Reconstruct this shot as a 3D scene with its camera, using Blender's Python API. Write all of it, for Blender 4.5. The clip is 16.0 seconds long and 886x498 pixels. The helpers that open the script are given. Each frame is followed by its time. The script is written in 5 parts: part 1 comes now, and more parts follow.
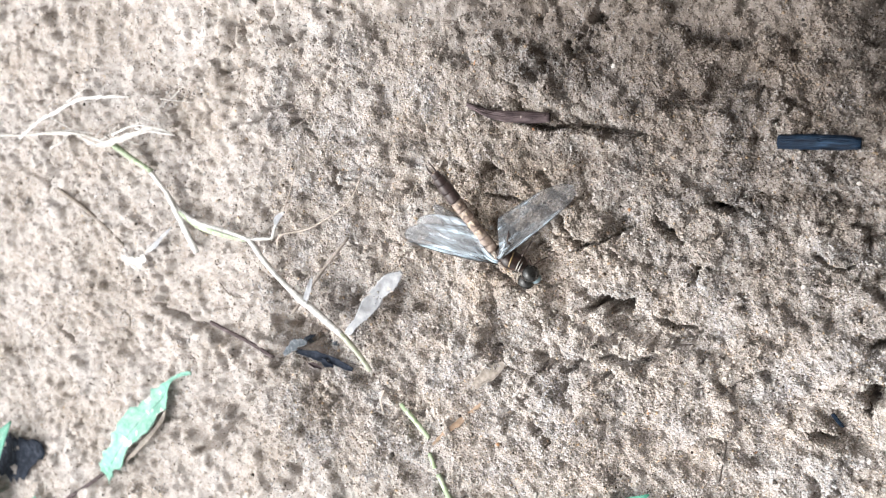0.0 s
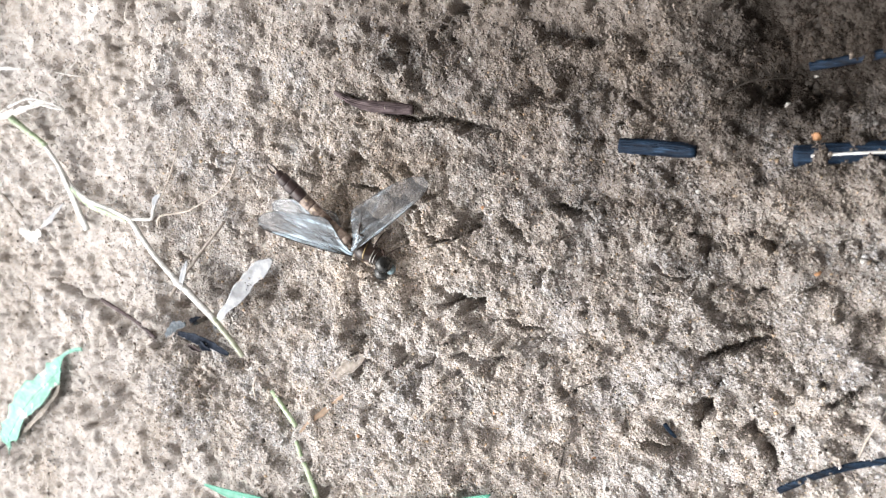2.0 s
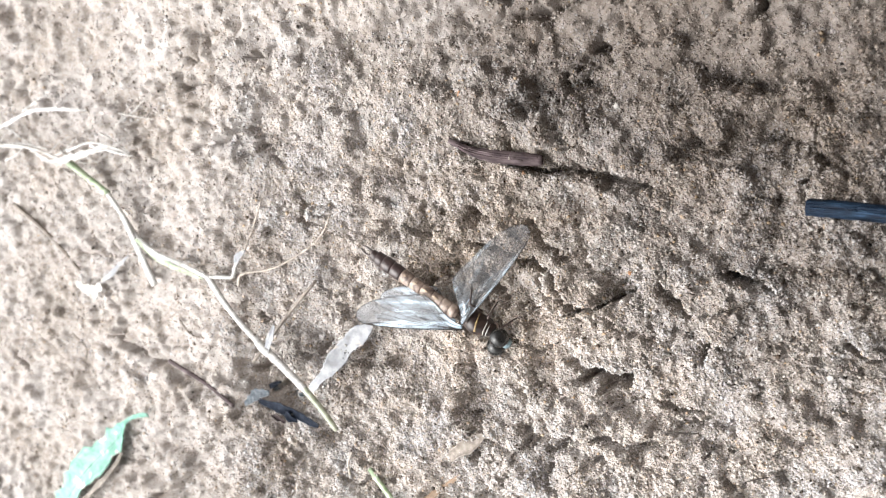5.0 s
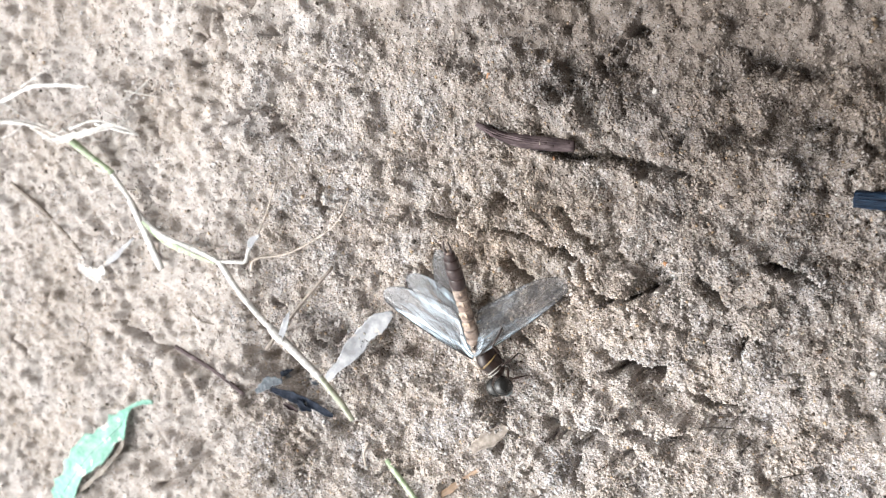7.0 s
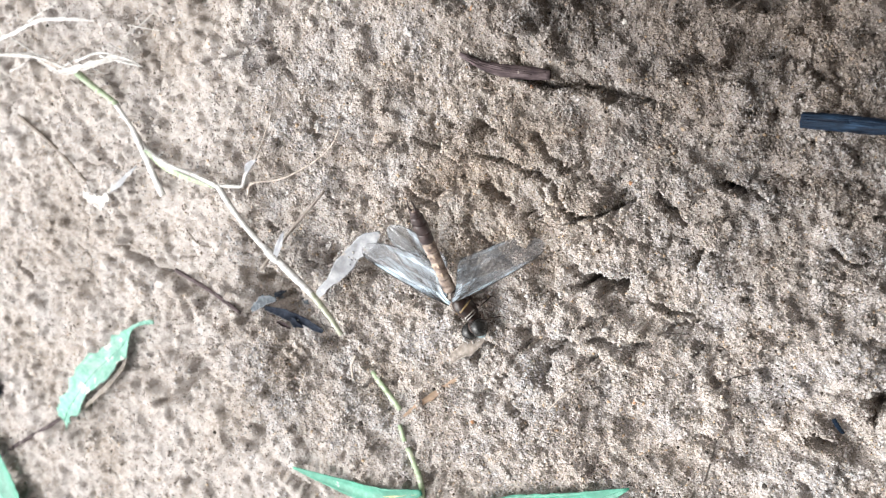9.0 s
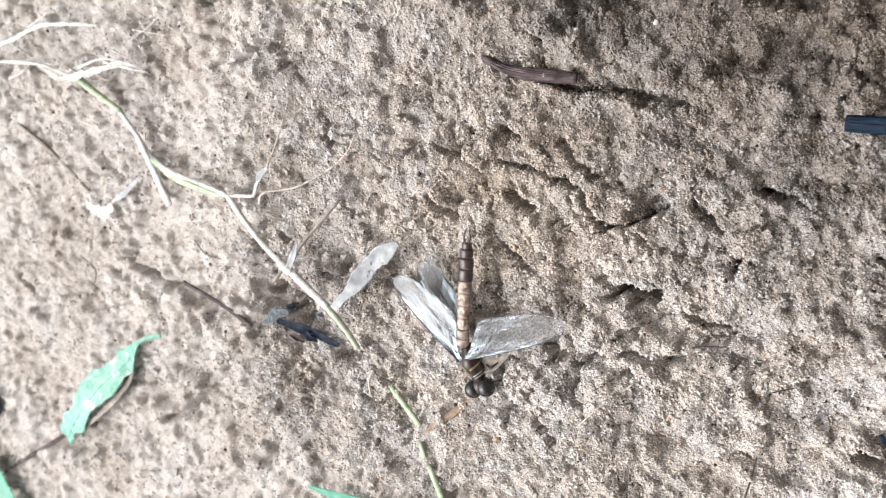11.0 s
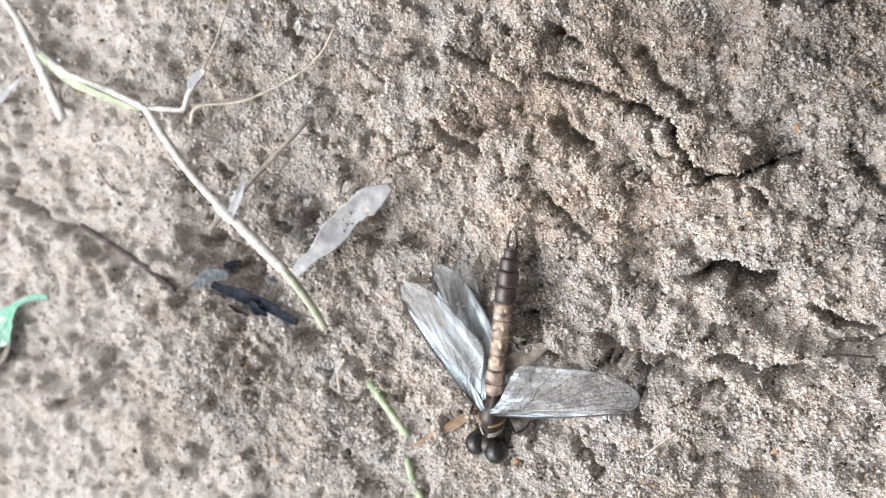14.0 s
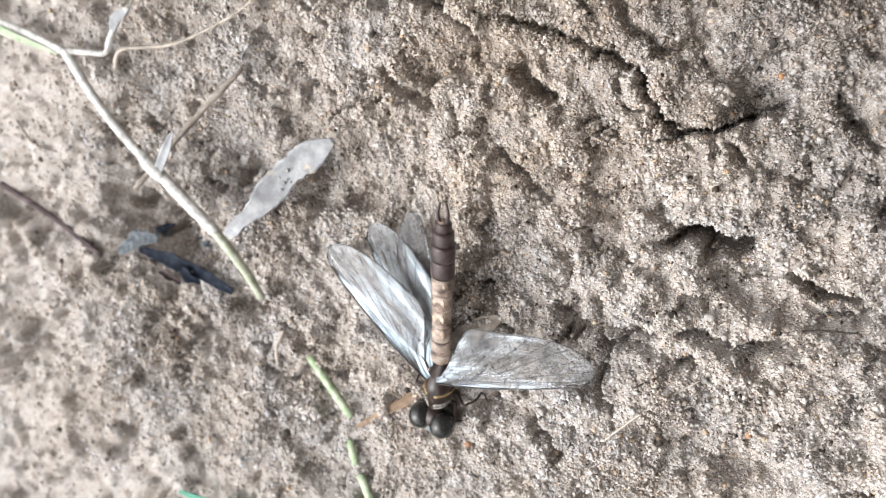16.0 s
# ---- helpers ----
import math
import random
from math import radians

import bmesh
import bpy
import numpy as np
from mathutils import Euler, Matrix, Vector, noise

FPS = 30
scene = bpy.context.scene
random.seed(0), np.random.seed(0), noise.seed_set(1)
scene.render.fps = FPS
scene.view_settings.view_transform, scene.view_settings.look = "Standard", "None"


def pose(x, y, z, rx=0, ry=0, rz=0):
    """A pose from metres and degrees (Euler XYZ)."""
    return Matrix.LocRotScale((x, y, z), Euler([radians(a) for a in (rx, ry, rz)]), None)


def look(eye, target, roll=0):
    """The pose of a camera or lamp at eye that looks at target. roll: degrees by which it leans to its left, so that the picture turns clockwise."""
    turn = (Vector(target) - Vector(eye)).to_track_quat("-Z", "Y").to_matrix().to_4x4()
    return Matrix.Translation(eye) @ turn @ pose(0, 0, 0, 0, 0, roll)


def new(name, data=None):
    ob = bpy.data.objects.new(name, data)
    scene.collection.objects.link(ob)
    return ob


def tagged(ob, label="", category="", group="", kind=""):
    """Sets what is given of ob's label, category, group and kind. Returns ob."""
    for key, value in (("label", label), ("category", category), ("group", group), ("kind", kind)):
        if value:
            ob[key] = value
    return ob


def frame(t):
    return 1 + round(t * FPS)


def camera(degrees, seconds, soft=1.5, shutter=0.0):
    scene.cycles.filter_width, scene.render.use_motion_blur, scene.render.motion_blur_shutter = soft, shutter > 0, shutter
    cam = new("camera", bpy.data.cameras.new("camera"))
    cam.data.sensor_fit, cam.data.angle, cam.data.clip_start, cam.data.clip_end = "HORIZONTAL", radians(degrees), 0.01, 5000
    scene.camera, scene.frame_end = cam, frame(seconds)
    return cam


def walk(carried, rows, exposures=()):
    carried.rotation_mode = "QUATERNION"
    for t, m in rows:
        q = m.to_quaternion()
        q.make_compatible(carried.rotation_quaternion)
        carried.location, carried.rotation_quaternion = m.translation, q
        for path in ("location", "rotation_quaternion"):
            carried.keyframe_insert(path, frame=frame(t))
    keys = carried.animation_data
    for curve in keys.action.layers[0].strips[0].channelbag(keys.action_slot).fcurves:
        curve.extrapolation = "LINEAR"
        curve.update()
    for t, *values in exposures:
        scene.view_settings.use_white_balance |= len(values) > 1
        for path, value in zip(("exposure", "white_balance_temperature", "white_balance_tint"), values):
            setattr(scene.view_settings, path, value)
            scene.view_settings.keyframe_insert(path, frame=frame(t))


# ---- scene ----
MM = 0.001
cam = camera(56.0, 16.0, soft=1.25)
PATH = [
    (0, pose(0.07464, 0.03655, 0.21142, -5.157, 29.574, 0.746)),
    (0.5, pose(0.09223, 0.04207, 0.21704, -5.462, 31.931, 2.167)),
    (1, pose(0.10144, 0.04130, 0.20121, -6.335, 32.664, 2.473)),
    (1.5, pose(0.10871, 0.03866, 0.19277, -6.479, 31.384, 2.519)),
    (2, pose(0.10827, 0.04382, 0.18766, -6.163, 30.550, 3.008)),
    (2.5, pose(0.10980, 0.03667, 0.17422, -5.613, 30.180, 3.279)),
    (3, pose(0.08773, 0.04808, 0.17171, -5.123, 29.930, 3.479)),
    (3.5, pose(0.08581, 0.04411, 0.17053, -4.714, 30.083, 3.332)),
    (4, pose(0.07738, 0.05025, 0.17133, -4.735, 30.638, 2.962)),
    (4.5, pose(0.07168, 0.05248, 0.18032, -5.176, 30.906, 2.499)),
    (7, pose(0.05553, 0.05229, 0.18065, -6.366, 29.502, 3.342)),
    (7.5, pose(0.05298, 0.05407, 0.18810, -6.112, 29.551, 3.865)),
    (8, pose(0.05735, 0.04927, 0.19643, -6.649, 29.306, 4.152)),
    (8.5, pose(0.06202, 0.04266, 0.19748, -6.950, 29.281, 4.615)),
    (9, pose(0.06707, 0.04204, 0.19364, -7.761, 29.290, 4.483)),
    (11.5, pose(0.05476, 0.04283, 0.18765, -7.970, 28.670, 3.824)),
    (12, pose(0.05305, 0.04343, 0.18419, -8.883, 28.439, 4.466)),
    (12.5, pose(0.04563, 0.03868, 0.18091, -9.685, 27.733, 5.296)),
    (13, pose(0.02945, 0.03994, 0.17274, -10.111, 26.597, 6.011)),
    (13.5, pose(0.01486, 0.03702, 0.15659, -10.124, 25.015, 6.759)),
    (14, pose(0.01306, 0.03074, 0.14248, -10.049, 24.041, 7.472)),
    (14.5, pose(0.01157, 0.03108, 0.13482, -10.550, 23.055, 7.820)),
    (15, pose(0.01256, 0.02988, 0.13357, -10.449, 22.890, 8.070)),
    (15.5, pose(0.01224, 0.02502, 0.13142, -10.321, 22.497, 8.526)),
    (16, pose(0.01324, 0.02505, 0.12799, -10.839, 22.727, 8.657)),
]
walk(cam, PATH, [(0, 0.85), (1, 0.9), (2.5, 0.95), (4.5, 0.95), (7.5, 0.83), (9, 0.80), (11.5, 0.76), (12.5, 0.73), (13.5, 0.58), (15, 0.57), (16, 0.60)])
cam.data.dof.use_dof = True          # a small phone lens: what lies far beyond the insect falls out of focus
cam.data.dof.aperture_fstop = 23.0

# ---- light ----
world = bpy.data.worlds.new("sky")
scene.world = world
world.use_nodes = True
wn = world.node_tree.nodes
wl = world.node_tree.links
sky = wn.new("ShaderNodeTexSky")
sky.sky_type = "NISHITA"
sky.sun_disc = False
SUN_AZ, SUN_EL = 208.0, 58.0          # degrees: where the light comes from, counter-clockwise from +x, and its height
sky.sun_elevation = radians(SUN_EL)
sky.sun_rotation = radians(90.0 - SUN_AZ)
sky.air_density, sky.dust_density, sky.ozone_density = 1.0, 8.0, 0.6
veil = wn.new("ShaderNodeHueSaturation")     # thin white cloud
veil.inputs["Saturation"].default_value = 0.08
wl.new(sky.outputs[0], veil.inputs["Color"])
wl.new(veil.outputs[0], wn["Background"].inputs[0])
wn["Background"].inputs[1].default_value = 0.145
sun = new("sun", bpy.data.lights.new("sun", "SUN"))
sun.data.energy = 1.5
sun.data.angle = radians(100)
sun.data.color = (0.995, 0.985, 0.985)
a, e = radians(SUN_AZ), radians(SUN_EL)
sun.matrix_world = look((math.cos(a) * math.cos(e) * 2, math.sin(a) * math.cos(e) * 2, math.sin(e) * 2), (0, 0, 0))


# ---- materials ----
def material(name, rough=0.6, spec=0.5):
    m = bpy.data.materials.new(name)
    m.use_nodes = True
    b = m.node_tree.nodes["Principled BSDF"]
    b.inputs["Roughness"].default_value = rough
    b.inputs["Specular IOR Level"].default_value = spec
    return m, m.node_tree.nodes, m.node_tree.links, b


def ramp(nodes, stops):
    r = nodes.new("ShaderNodeValToRGB")
    while len(r.color_ramp.elements) < len(stops):
        r.color_ramp.elements.new(0.5)
    for el, (at, col) in zip(r.color_ramp.elements, stops):
        el.position = at
        el.color = (*col, 1)
    return r


def noise_tex(nodes, links, coords, scale, detail=3.0, rough=0.55):
    n = nodes.new("ShaderNodeTexNoise")
    n.inputs["Scale"].default_value = scale
    n.inputs["Detail"].default_value = detail
    n.inputs["Roughness"].default_value = rough
    links.new(coords, n.inputs["Vector"])
    return n


def mix(nodes, links, kind, fac, c1, c2):
    n = nodes.new("ShaderNodeMix")
    n.data_type = "RGBA"
    n.blend_type = kind
    for value, slot in ((fac, n.inputs["Factor"]), (c1, n.inputs["A"]), (c2, n.inputs["B"])):
        if isinstance(value, (int, float)):
            slot.default_value = value
        elif isinstance(value, tuple):
            slot.default_value = (*value, 1)
        else:
            links.new(value, slot)
    return n.outputs["Result"]


def bump(nodes, links, height, strength, distance, b):
    n = nodes.new("ShaderNodeBump")
    n.inputs["Strength"].default_value = strength
    n.inputs["Distance"].default_value = distance
    links.new(height, n.inputs["Height"])
    links.new(n.outputs[0], b.inputs["Normal"])


def soil_and_shade_masks(n, l, co):
    """Masks for dark humus beside the charred stalks, damp sand with shade painted in round it, and yellower loosened
    sand, with ragged margins.
    """
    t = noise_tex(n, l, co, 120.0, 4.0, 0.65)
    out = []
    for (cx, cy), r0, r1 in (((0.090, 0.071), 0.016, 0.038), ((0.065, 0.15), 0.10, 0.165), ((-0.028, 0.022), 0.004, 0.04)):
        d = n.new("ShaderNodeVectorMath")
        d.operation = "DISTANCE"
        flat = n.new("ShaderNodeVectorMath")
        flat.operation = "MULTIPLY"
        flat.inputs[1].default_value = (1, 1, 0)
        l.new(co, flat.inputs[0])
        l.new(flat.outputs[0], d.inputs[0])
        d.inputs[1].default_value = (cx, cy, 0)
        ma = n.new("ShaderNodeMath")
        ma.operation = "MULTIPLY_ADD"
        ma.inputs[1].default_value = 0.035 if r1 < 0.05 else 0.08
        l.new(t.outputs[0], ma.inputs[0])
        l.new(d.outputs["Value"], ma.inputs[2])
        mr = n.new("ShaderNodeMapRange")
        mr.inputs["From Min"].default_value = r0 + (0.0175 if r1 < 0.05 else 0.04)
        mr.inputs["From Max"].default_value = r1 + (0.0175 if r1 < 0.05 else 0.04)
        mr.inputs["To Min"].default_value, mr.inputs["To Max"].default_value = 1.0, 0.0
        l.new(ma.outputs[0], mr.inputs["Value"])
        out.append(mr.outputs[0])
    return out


def sand_material():
    m, n, l, b = material("sand", 0.85, 0.3)
    co = n.new("ShaderNodeTexCoord").outputs["Object"]
    big = noise_tex(n, l, co, 28.0, 3.0)
    mid = noise_tex(n, l, co, 260.0, 3.0)
    cells = n.new("ShaderNodeTexVoronoi")
    cells.inputs["Scale"].default_value = 2400.0
    l.new(co, cells.inputs["Vector"])
    tone = ramp(n, [(0.30, (0.38, 0.332, 0.29)), (0.5, (0.455, 0.413, 0.378)), (0.7, (0.495, 0.458, 0.43))])
    l.new(big.outputs[0], tone.inputs[0])
    tone2 = ramp(n, [(0.3, (0.77, 0.76, 0.755)), (0.55, (0.96, 0.99, 1.03)), (0.75, (1.0, 1.03, 1.07))])
    l.new(mid.outputs[0], tone2.inputs[0])
    col = mix(n, l, "MULTIPLY", 1.0, tone.outputs[0], tone2.outputs[0])
    sep = n.new("ShaderNodeSeparateColor")
    l.new(cells.outputs["Color"], sep.inputs[0])
    grain = ramp(n, [(0.0, (0.3, 0.25, 0.22)), (0.05, (0.80, 0.75, 0.70)), (0.5, (0.97, 0.97, 0.97)), (0.88, (1.04, 1.02, 1.0)), (1.0, (1.15, 1.15, 1.15))])
    l.new(sep.outputs[0], grain.inputs[0])
    col = mix(n, l, "MULTIPLY", 1.0, col, grain.outputs[0])
    humus, damp_shade, loose_sand = soil_and_shade_masks(n, l, co)
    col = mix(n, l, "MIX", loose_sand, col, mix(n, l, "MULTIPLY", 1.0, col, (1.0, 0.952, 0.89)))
    # damp tone plus the camera's soft shade, painted into the upper-right sand
    col = mix(n, l, "MIX", damp_shade, col, mix(n, l, "MULTIPLY", 1.0, col, (0.40, 0.374, 0.353)))
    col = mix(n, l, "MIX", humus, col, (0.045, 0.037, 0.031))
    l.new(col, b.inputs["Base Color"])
    dist = n.new("ShaderNodeMath")
    dist.operation = "MULTIPLY"
    dist.inputs[1].default_value = -1.0
    l.new(cells.outputs["Distance"], dist.inputs[0])
    bump(n, l, dist.outputs[0], 0.6, 0.0003, b)
    return m


def grain_material():
    m, n, l, b = material("sand_grain", 0.75, 0.25)
    geo = n.new("ShaderNodeNewGeometry")
    co = n.new("ShaderNodeTexCoord").outputs["Object"]
    tone = ramp(n, [(0.0, (0.02, 0.017, 0.016)), (0.015, (0.10, 0.07, 0.05)), (0.04, (0.34, 0.29, 0.25)), (0.2, (0.455, 0.402, 0.358)),
                    (0.5, (0.53, 0.485, 0.448)), (0.78, (0.59, 0.557, 0.53)), (0.93, (0.60, 0.58, 0.56)), (0.965, (0.54, 0.40, 0.26)), (1.0, (0.64, 0.63, 0.62))])
    l.new(geo.outputs["Random Per Island"], tone.inputs[0])
    patch = noise_tex(n, l, co, 70.0, 3.0)
    warm = ramp(n, [(0.35, (0.93, 0.98, 1.05)), (0.6, (1.0, 0.985, 0.97))])
    l.new(patch.outputs[0], warm.inputs[0])
    col = mix(n, l, "MULTIPLY", 1.0, tone.outputs[0], warm.outputs[0])
    humus, damp_shade, loose_sand = soil_and_shade_masks(n, l, co)
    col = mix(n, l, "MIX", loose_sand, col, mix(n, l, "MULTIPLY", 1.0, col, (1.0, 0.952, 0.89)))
    # the same damp tone and painted shade on the grains
    col = mix(n, l, "MIX", damp_shade, col, mix(n, l, "MULTIPLY", 1.0, col, (0.40, 0.374, 0.353)))
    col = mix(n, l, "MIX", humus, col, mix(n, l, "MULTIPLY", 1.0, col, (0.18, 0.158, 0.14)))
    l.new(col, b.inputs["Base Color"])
    return m


def plain_material(name, stops, scale, rough=0.6, stretch=(1, 1, 1), spec=0.5, relief=0.3, depth=0.0003, second=None):
    """Noise-driven colour at two scales with fine relief; stretch draws the grain out along the thing."""
    m, n, l, b = material(name, rough, spec)
    co = n.new("ShaderNodeTexCoord").outputs["Object"]
    mp = n.new("ShaderNodeMapping")
    mp.inputs["Scale"].default_value = stretch
    l.new(co, mp.inputs["Vector"])
    t1 = noise_tex(n, l, mp.outputs[0], scale, 4.0, 0.6)
    t2 = noise_tex(n, l, co, scale * 0.23, 2.0)
    r = ramp(n, stops)
    l.new(t1.outputs[0], r.inputs[0])
    shade = ramp(n, [(0.3, (0.75, 0.75, 0.75)), (0.7, (1.15, 1.15, 1.15))])
    l.new(t2.outputs[0], shade.inputs[0])
    col = mix(n, l, "MULTIPLY", 1.0, r.outputs[0], shade.outputs[0])
    if second:
        at, other = second
        t3 = noise_tex(n, l, co, scale * 0.6, 3.0)
        step = ramp(n, [(at, (0, 0, 0)), (min(at + 0.06, 1.0), (1, 1, 1))])
        l.new(t3.outputs[0], step.inputs[0])
        col = mix(n, l, "MIX", step.outputs[0], col, other)
    l.new(col, b.inputs["Base Color"])
    bump(n, l, t1.outputs[0], relief, depth, b)
    return m


SAND = sand_material()
GRAIN = grain_material()
STRAW = plain_material("pale_straw", [(0.3, (0.40, 0.385, 0.355)), (0.5, (0.60, 0.595, 0.575)), (0.7, (0.72, 0.725, 0.715))], 900, 0.55)
STEM_GREEN = plain_material("green_stem", [(0.3, (0.22, 0.33, 0.17)), (0.5, (0.36, 0.45, 0.29)), (0.7, (0.56, 0.60, 0.48))], 700, 0.5)
STEM_PALE = plain_material("pale_green_stem", [(0.3, (0.34, 0.38, 0.26)), (0.5, (0.48, 0.51, 0.39)), (0.7, (0.62, 0.64, 0.54))], 700, 0.5)
LEAF_BLUE = plain_material("blue_grey_rotten_leaf", [(0.3, (0.05, 0.06, 0.075)), (0.5, (0.10, 0.115, 0.13)), (0.72, (0.22, 0.235, 0.25))], 900, 0.75, spec=0.2)
LEAF_GREEN = plain_material("green_leaf", [(0.3, (0.03, 0.20, 0.13)), (0.55, (0.05, 0.27, 0.18)), (0.75, (0.10, 0.36, 0.26))], 500, 0.42, second=(0.68, (0.52, 0.58, 0.50)))
LEAF_PALE = plain_material("pale_green_leaf", [(0.3, (0.08, 0.29, 0.21)), (0.5, (0.16, 0.39, 0.30)), (0.75, (0.33, 0.51, 0.43))], 350, 0.45, second=(0.61, (0.56, 0.58, 0.52)))
LEAF_YELLOW = plain_material("yellow_leaf", [(0.3, (0.30, 0.36, 0.14)), (0.7, (0.48, 0.54, 0.28))], 600, 0.45)
LEAF_GREY = plain_material("grey_dead_leaf", [(0.3, (0.22, 0.22, 0.23)), (0.5, (0.31, 0.32, 0.34)), (0.72, (0.48, 0.48, 0.49))], 420, 0.5, second=(0.63, (0.55, 0.46, 0.37)))
TISSUE = plain_material("white_plant_tissue", [(0.3, (0.36, 0.335, 0.30)), (0.7, (0.56, 0.55, 0.53))], 700, 0.5)
BROWN = plain_material("brown_twig", [(0.3, (0.03, 0.021, 0.023)), (0.5, (0.075, 0.055, 0.057)), (0.75, (0.18, 0.145, 0.15))], 900, 0.8, (0.25, 1, 1), 0.2)
DRY = plain_material("dry_brown_leaf", [(0.3, (0.16, 0.13, 0.105)), (0.5, (0.28, 0.24, 0.205)), (0.75, (0.42, 0.38, 0.34))], 800, 0.6)
HUSK = plain_material("dark_husk", [(0.3, (0.085, 0.066, 0.052)), (0.5, (0.16, 0.128, 0.104)), (0.75, (0.31, 0.26, 0.21))], 900, 0.5)
ORANGE = plain_material("orange_dry_leaf", [(0.3, (0.15, 0.095, 0.055)), (0.7, (0.33, 0.22, 0.14))], 500, 0.55)
CHAR = plain_material("blue_black_charred_stalk", [(0.34, (0.002, 0.004, 0.009)), (0.52, (0.006, 0.015, 0.032)), (0.72, (0.025, 0.055, 0.10))], 1500, 0.6, (0.06, 1, 1), 0.15, 0.9, 0.0005)
LEAF_NAVY = plain_material("navy_rotten_leaf", [(0.3, (0.007, 0.009, 0.015)), (0.5, (0.017, 0.022, 0.034)), (0.72, (0.055, 0.066, 0.088))], 500, 0.85, spec=0.12)
DARKSOIL = plain_material("dark_soil", [(0.3, (0.02, 0.016, 0.013)), (0.7, (0.07, 0.055, 0.045))], 900, 0.8)
REDBIT = plain_material("orange_fragment", [(0.3, (0.36, 0.18, 0.085)), (0.7, (0.52, 0.28, 0.14))], 900, 0.5)
FIBRE = plain_material("root_fibre", [(0.3, (0.42, 0.36, 0.30)), (0.7, (0.64, 0.58, 0.52))], 1500, 0.6)


# ---- mesh helpers (millimetres in, metres out) ----
def part(name, data, mat, parent=None, label=""):
    if isinstance(data, bmesh.types.BMesh):
        me = bpy.data.meshes.new(name)
        data.normal_update()
        data.to_mesh(me)
        data.free()
    else:
        me = data
    me.shade_smooth()
    ob = new(name, me)
    me.materials.append(mat)
    if parent:
        ob.parent = parent
    return tagged(ob, label) if label else ob


def thing(name, at, label, category, group="", kind=""):
    ob = new(name)
    ob.location = Vector(at) * MM
    ob.empty_display_size = 0.004
    return tagged(ob, label, category, group, kind)


def smooth_line(pts, n=6):
    """Catmull-Rom through the points."""
    p = [Vector(q) for q in pts]
    if len(p) == 2:
        return [p[0].lerp(p[1], i / n) for i in range(n + 1)]
    p = [p[0] * 2 - p[1]] + p + [p[-1] * 2 - p[-2]]
    out = []
    for i in range(1, len(p) - 2):
        for k in range(n):
            t = k / n
            out.append(0.5 * (2 * p[i] + (p[i + 1] - p[i - 1]) * t + (2 * p[i - 1] - 5 * p[i] + 4 * p[i + 1] - p[i + 2]) * t * t
                              + (3 * p[i] - p[i - 1] - 3 * p[i + 1] + p[i + 2]) * t ** 3))
    out.append(p[-2])
    return out


def tube(line, radius, sides=8, flat=1.0, ragged=0.0, rng=None, bm=None):
    """A closed tube along a line; radius is a number or a function of 0..1."""
    bm = bm or bmesh.new()
    rings = []
    for i, p in enumerate(line):
        d = (line[min(i + 1, len(line) - 1)] - line[max(i - 1, 0)]).normalized()
        side = d.cross(Vector((0, 0, 1)))
        side = side.normalized() if side.length > 0.05 else Vector((1, 0, 0))
        up = side.cross(d).normalized()
        u = i / (len(line) - 1)
        r = radius(u) if callable(radius) else radius
        ring = []
        for k in range(sides):
            a = 2 * math.pi * k / sides
            rr = r * (1 + (rng.uniform(-ragged, ragged) if rng else 0))
            ring.append(bm.verts.new((p + side * math.cos(a) * rr + up * math.sin(a) * rr * flat) * MM))
        rings.append(ring)
    for a, b in zip(rings, rings[1:]):
        for k in range(sides):
            bm.faces.new((a[k], a[(k + 1) % sides], b[(k + 1) % sides], b[k]))
    bm.faces.new(rings[0][::-1])
    bm.faces.new(rings[-1])
    bmesh.ops.recalc_face_normals(bm, faces=bm.faces)
    return bm


def blade(line, width, cup=0.25, thick=0.22, across=6, ragged=0.0, seed=1, tilt=0.0):
    """A leaf of real thickness along a line: width(u) is its full width, cup raises its margins."""
    rng = random.Random(seed)
    bm = bmesh.new()
    top, low = [], []
    for i, p in enumerate(line):
        d = (line[min(i + 1, len(line) - 1)] - line[max(i - 1, 0)]).normalized()
        side = Vector((d.y, -d.x, 0)).normalized()
        up = side.cross(d).normalized()
        up = up if up.z > 0 else -up
        side, up = side * math.cos(tilt) + up * math.sin(tilt), up * math.cos(tilt) - side * math.sin(tilt)
        u = i / (len(line) - 1)
        w = max(width(u), 0.12) / 2
        rt, rl = [], []
        wa, wb = w * (1 + rng.uniform(-ragged, ragged)), w * (1 + rng.uniform(-ragged, ragged))
        for k in range(across + 1):
            s = 2 * k / across - 1
            q = p + side * (s * (wa if s < 0 else wb)) + up * (cup * w * s * s + rng.uniform(-0.05, 0.05))
            rt.append(bm.verts.new((q + up * thick / 2) * MM))
            rl.append(bm.verts.new((q - up * thick / 2) * MM))
        top.append(rt)
        low.append(rl)
    for i in range(len(line) - 1):
        for k in range(across):
            bm.faces.new((top[i][k], top[i][k + 1], top[i + 1][k + 1], top[i + 1][k]))
            bm.faces.new((low[i][k], low[i + 1][k], low[i + 1][k + 1], low[i][k + 1]))
        for k in (0, across):
            bm.faces.new((top[i][k], top[i + 1][k], low[i + 1][k], low[i][k]))
    for i in (0, len(line) - 1):
        for k in range(across):
            bm.faces.new((top[i][k], low[i][k], low[i][k + 1], top[i][k + 1]))
    bmesh.ops.recalc_face_normals(bm, faces=bm.faces)
    return bm


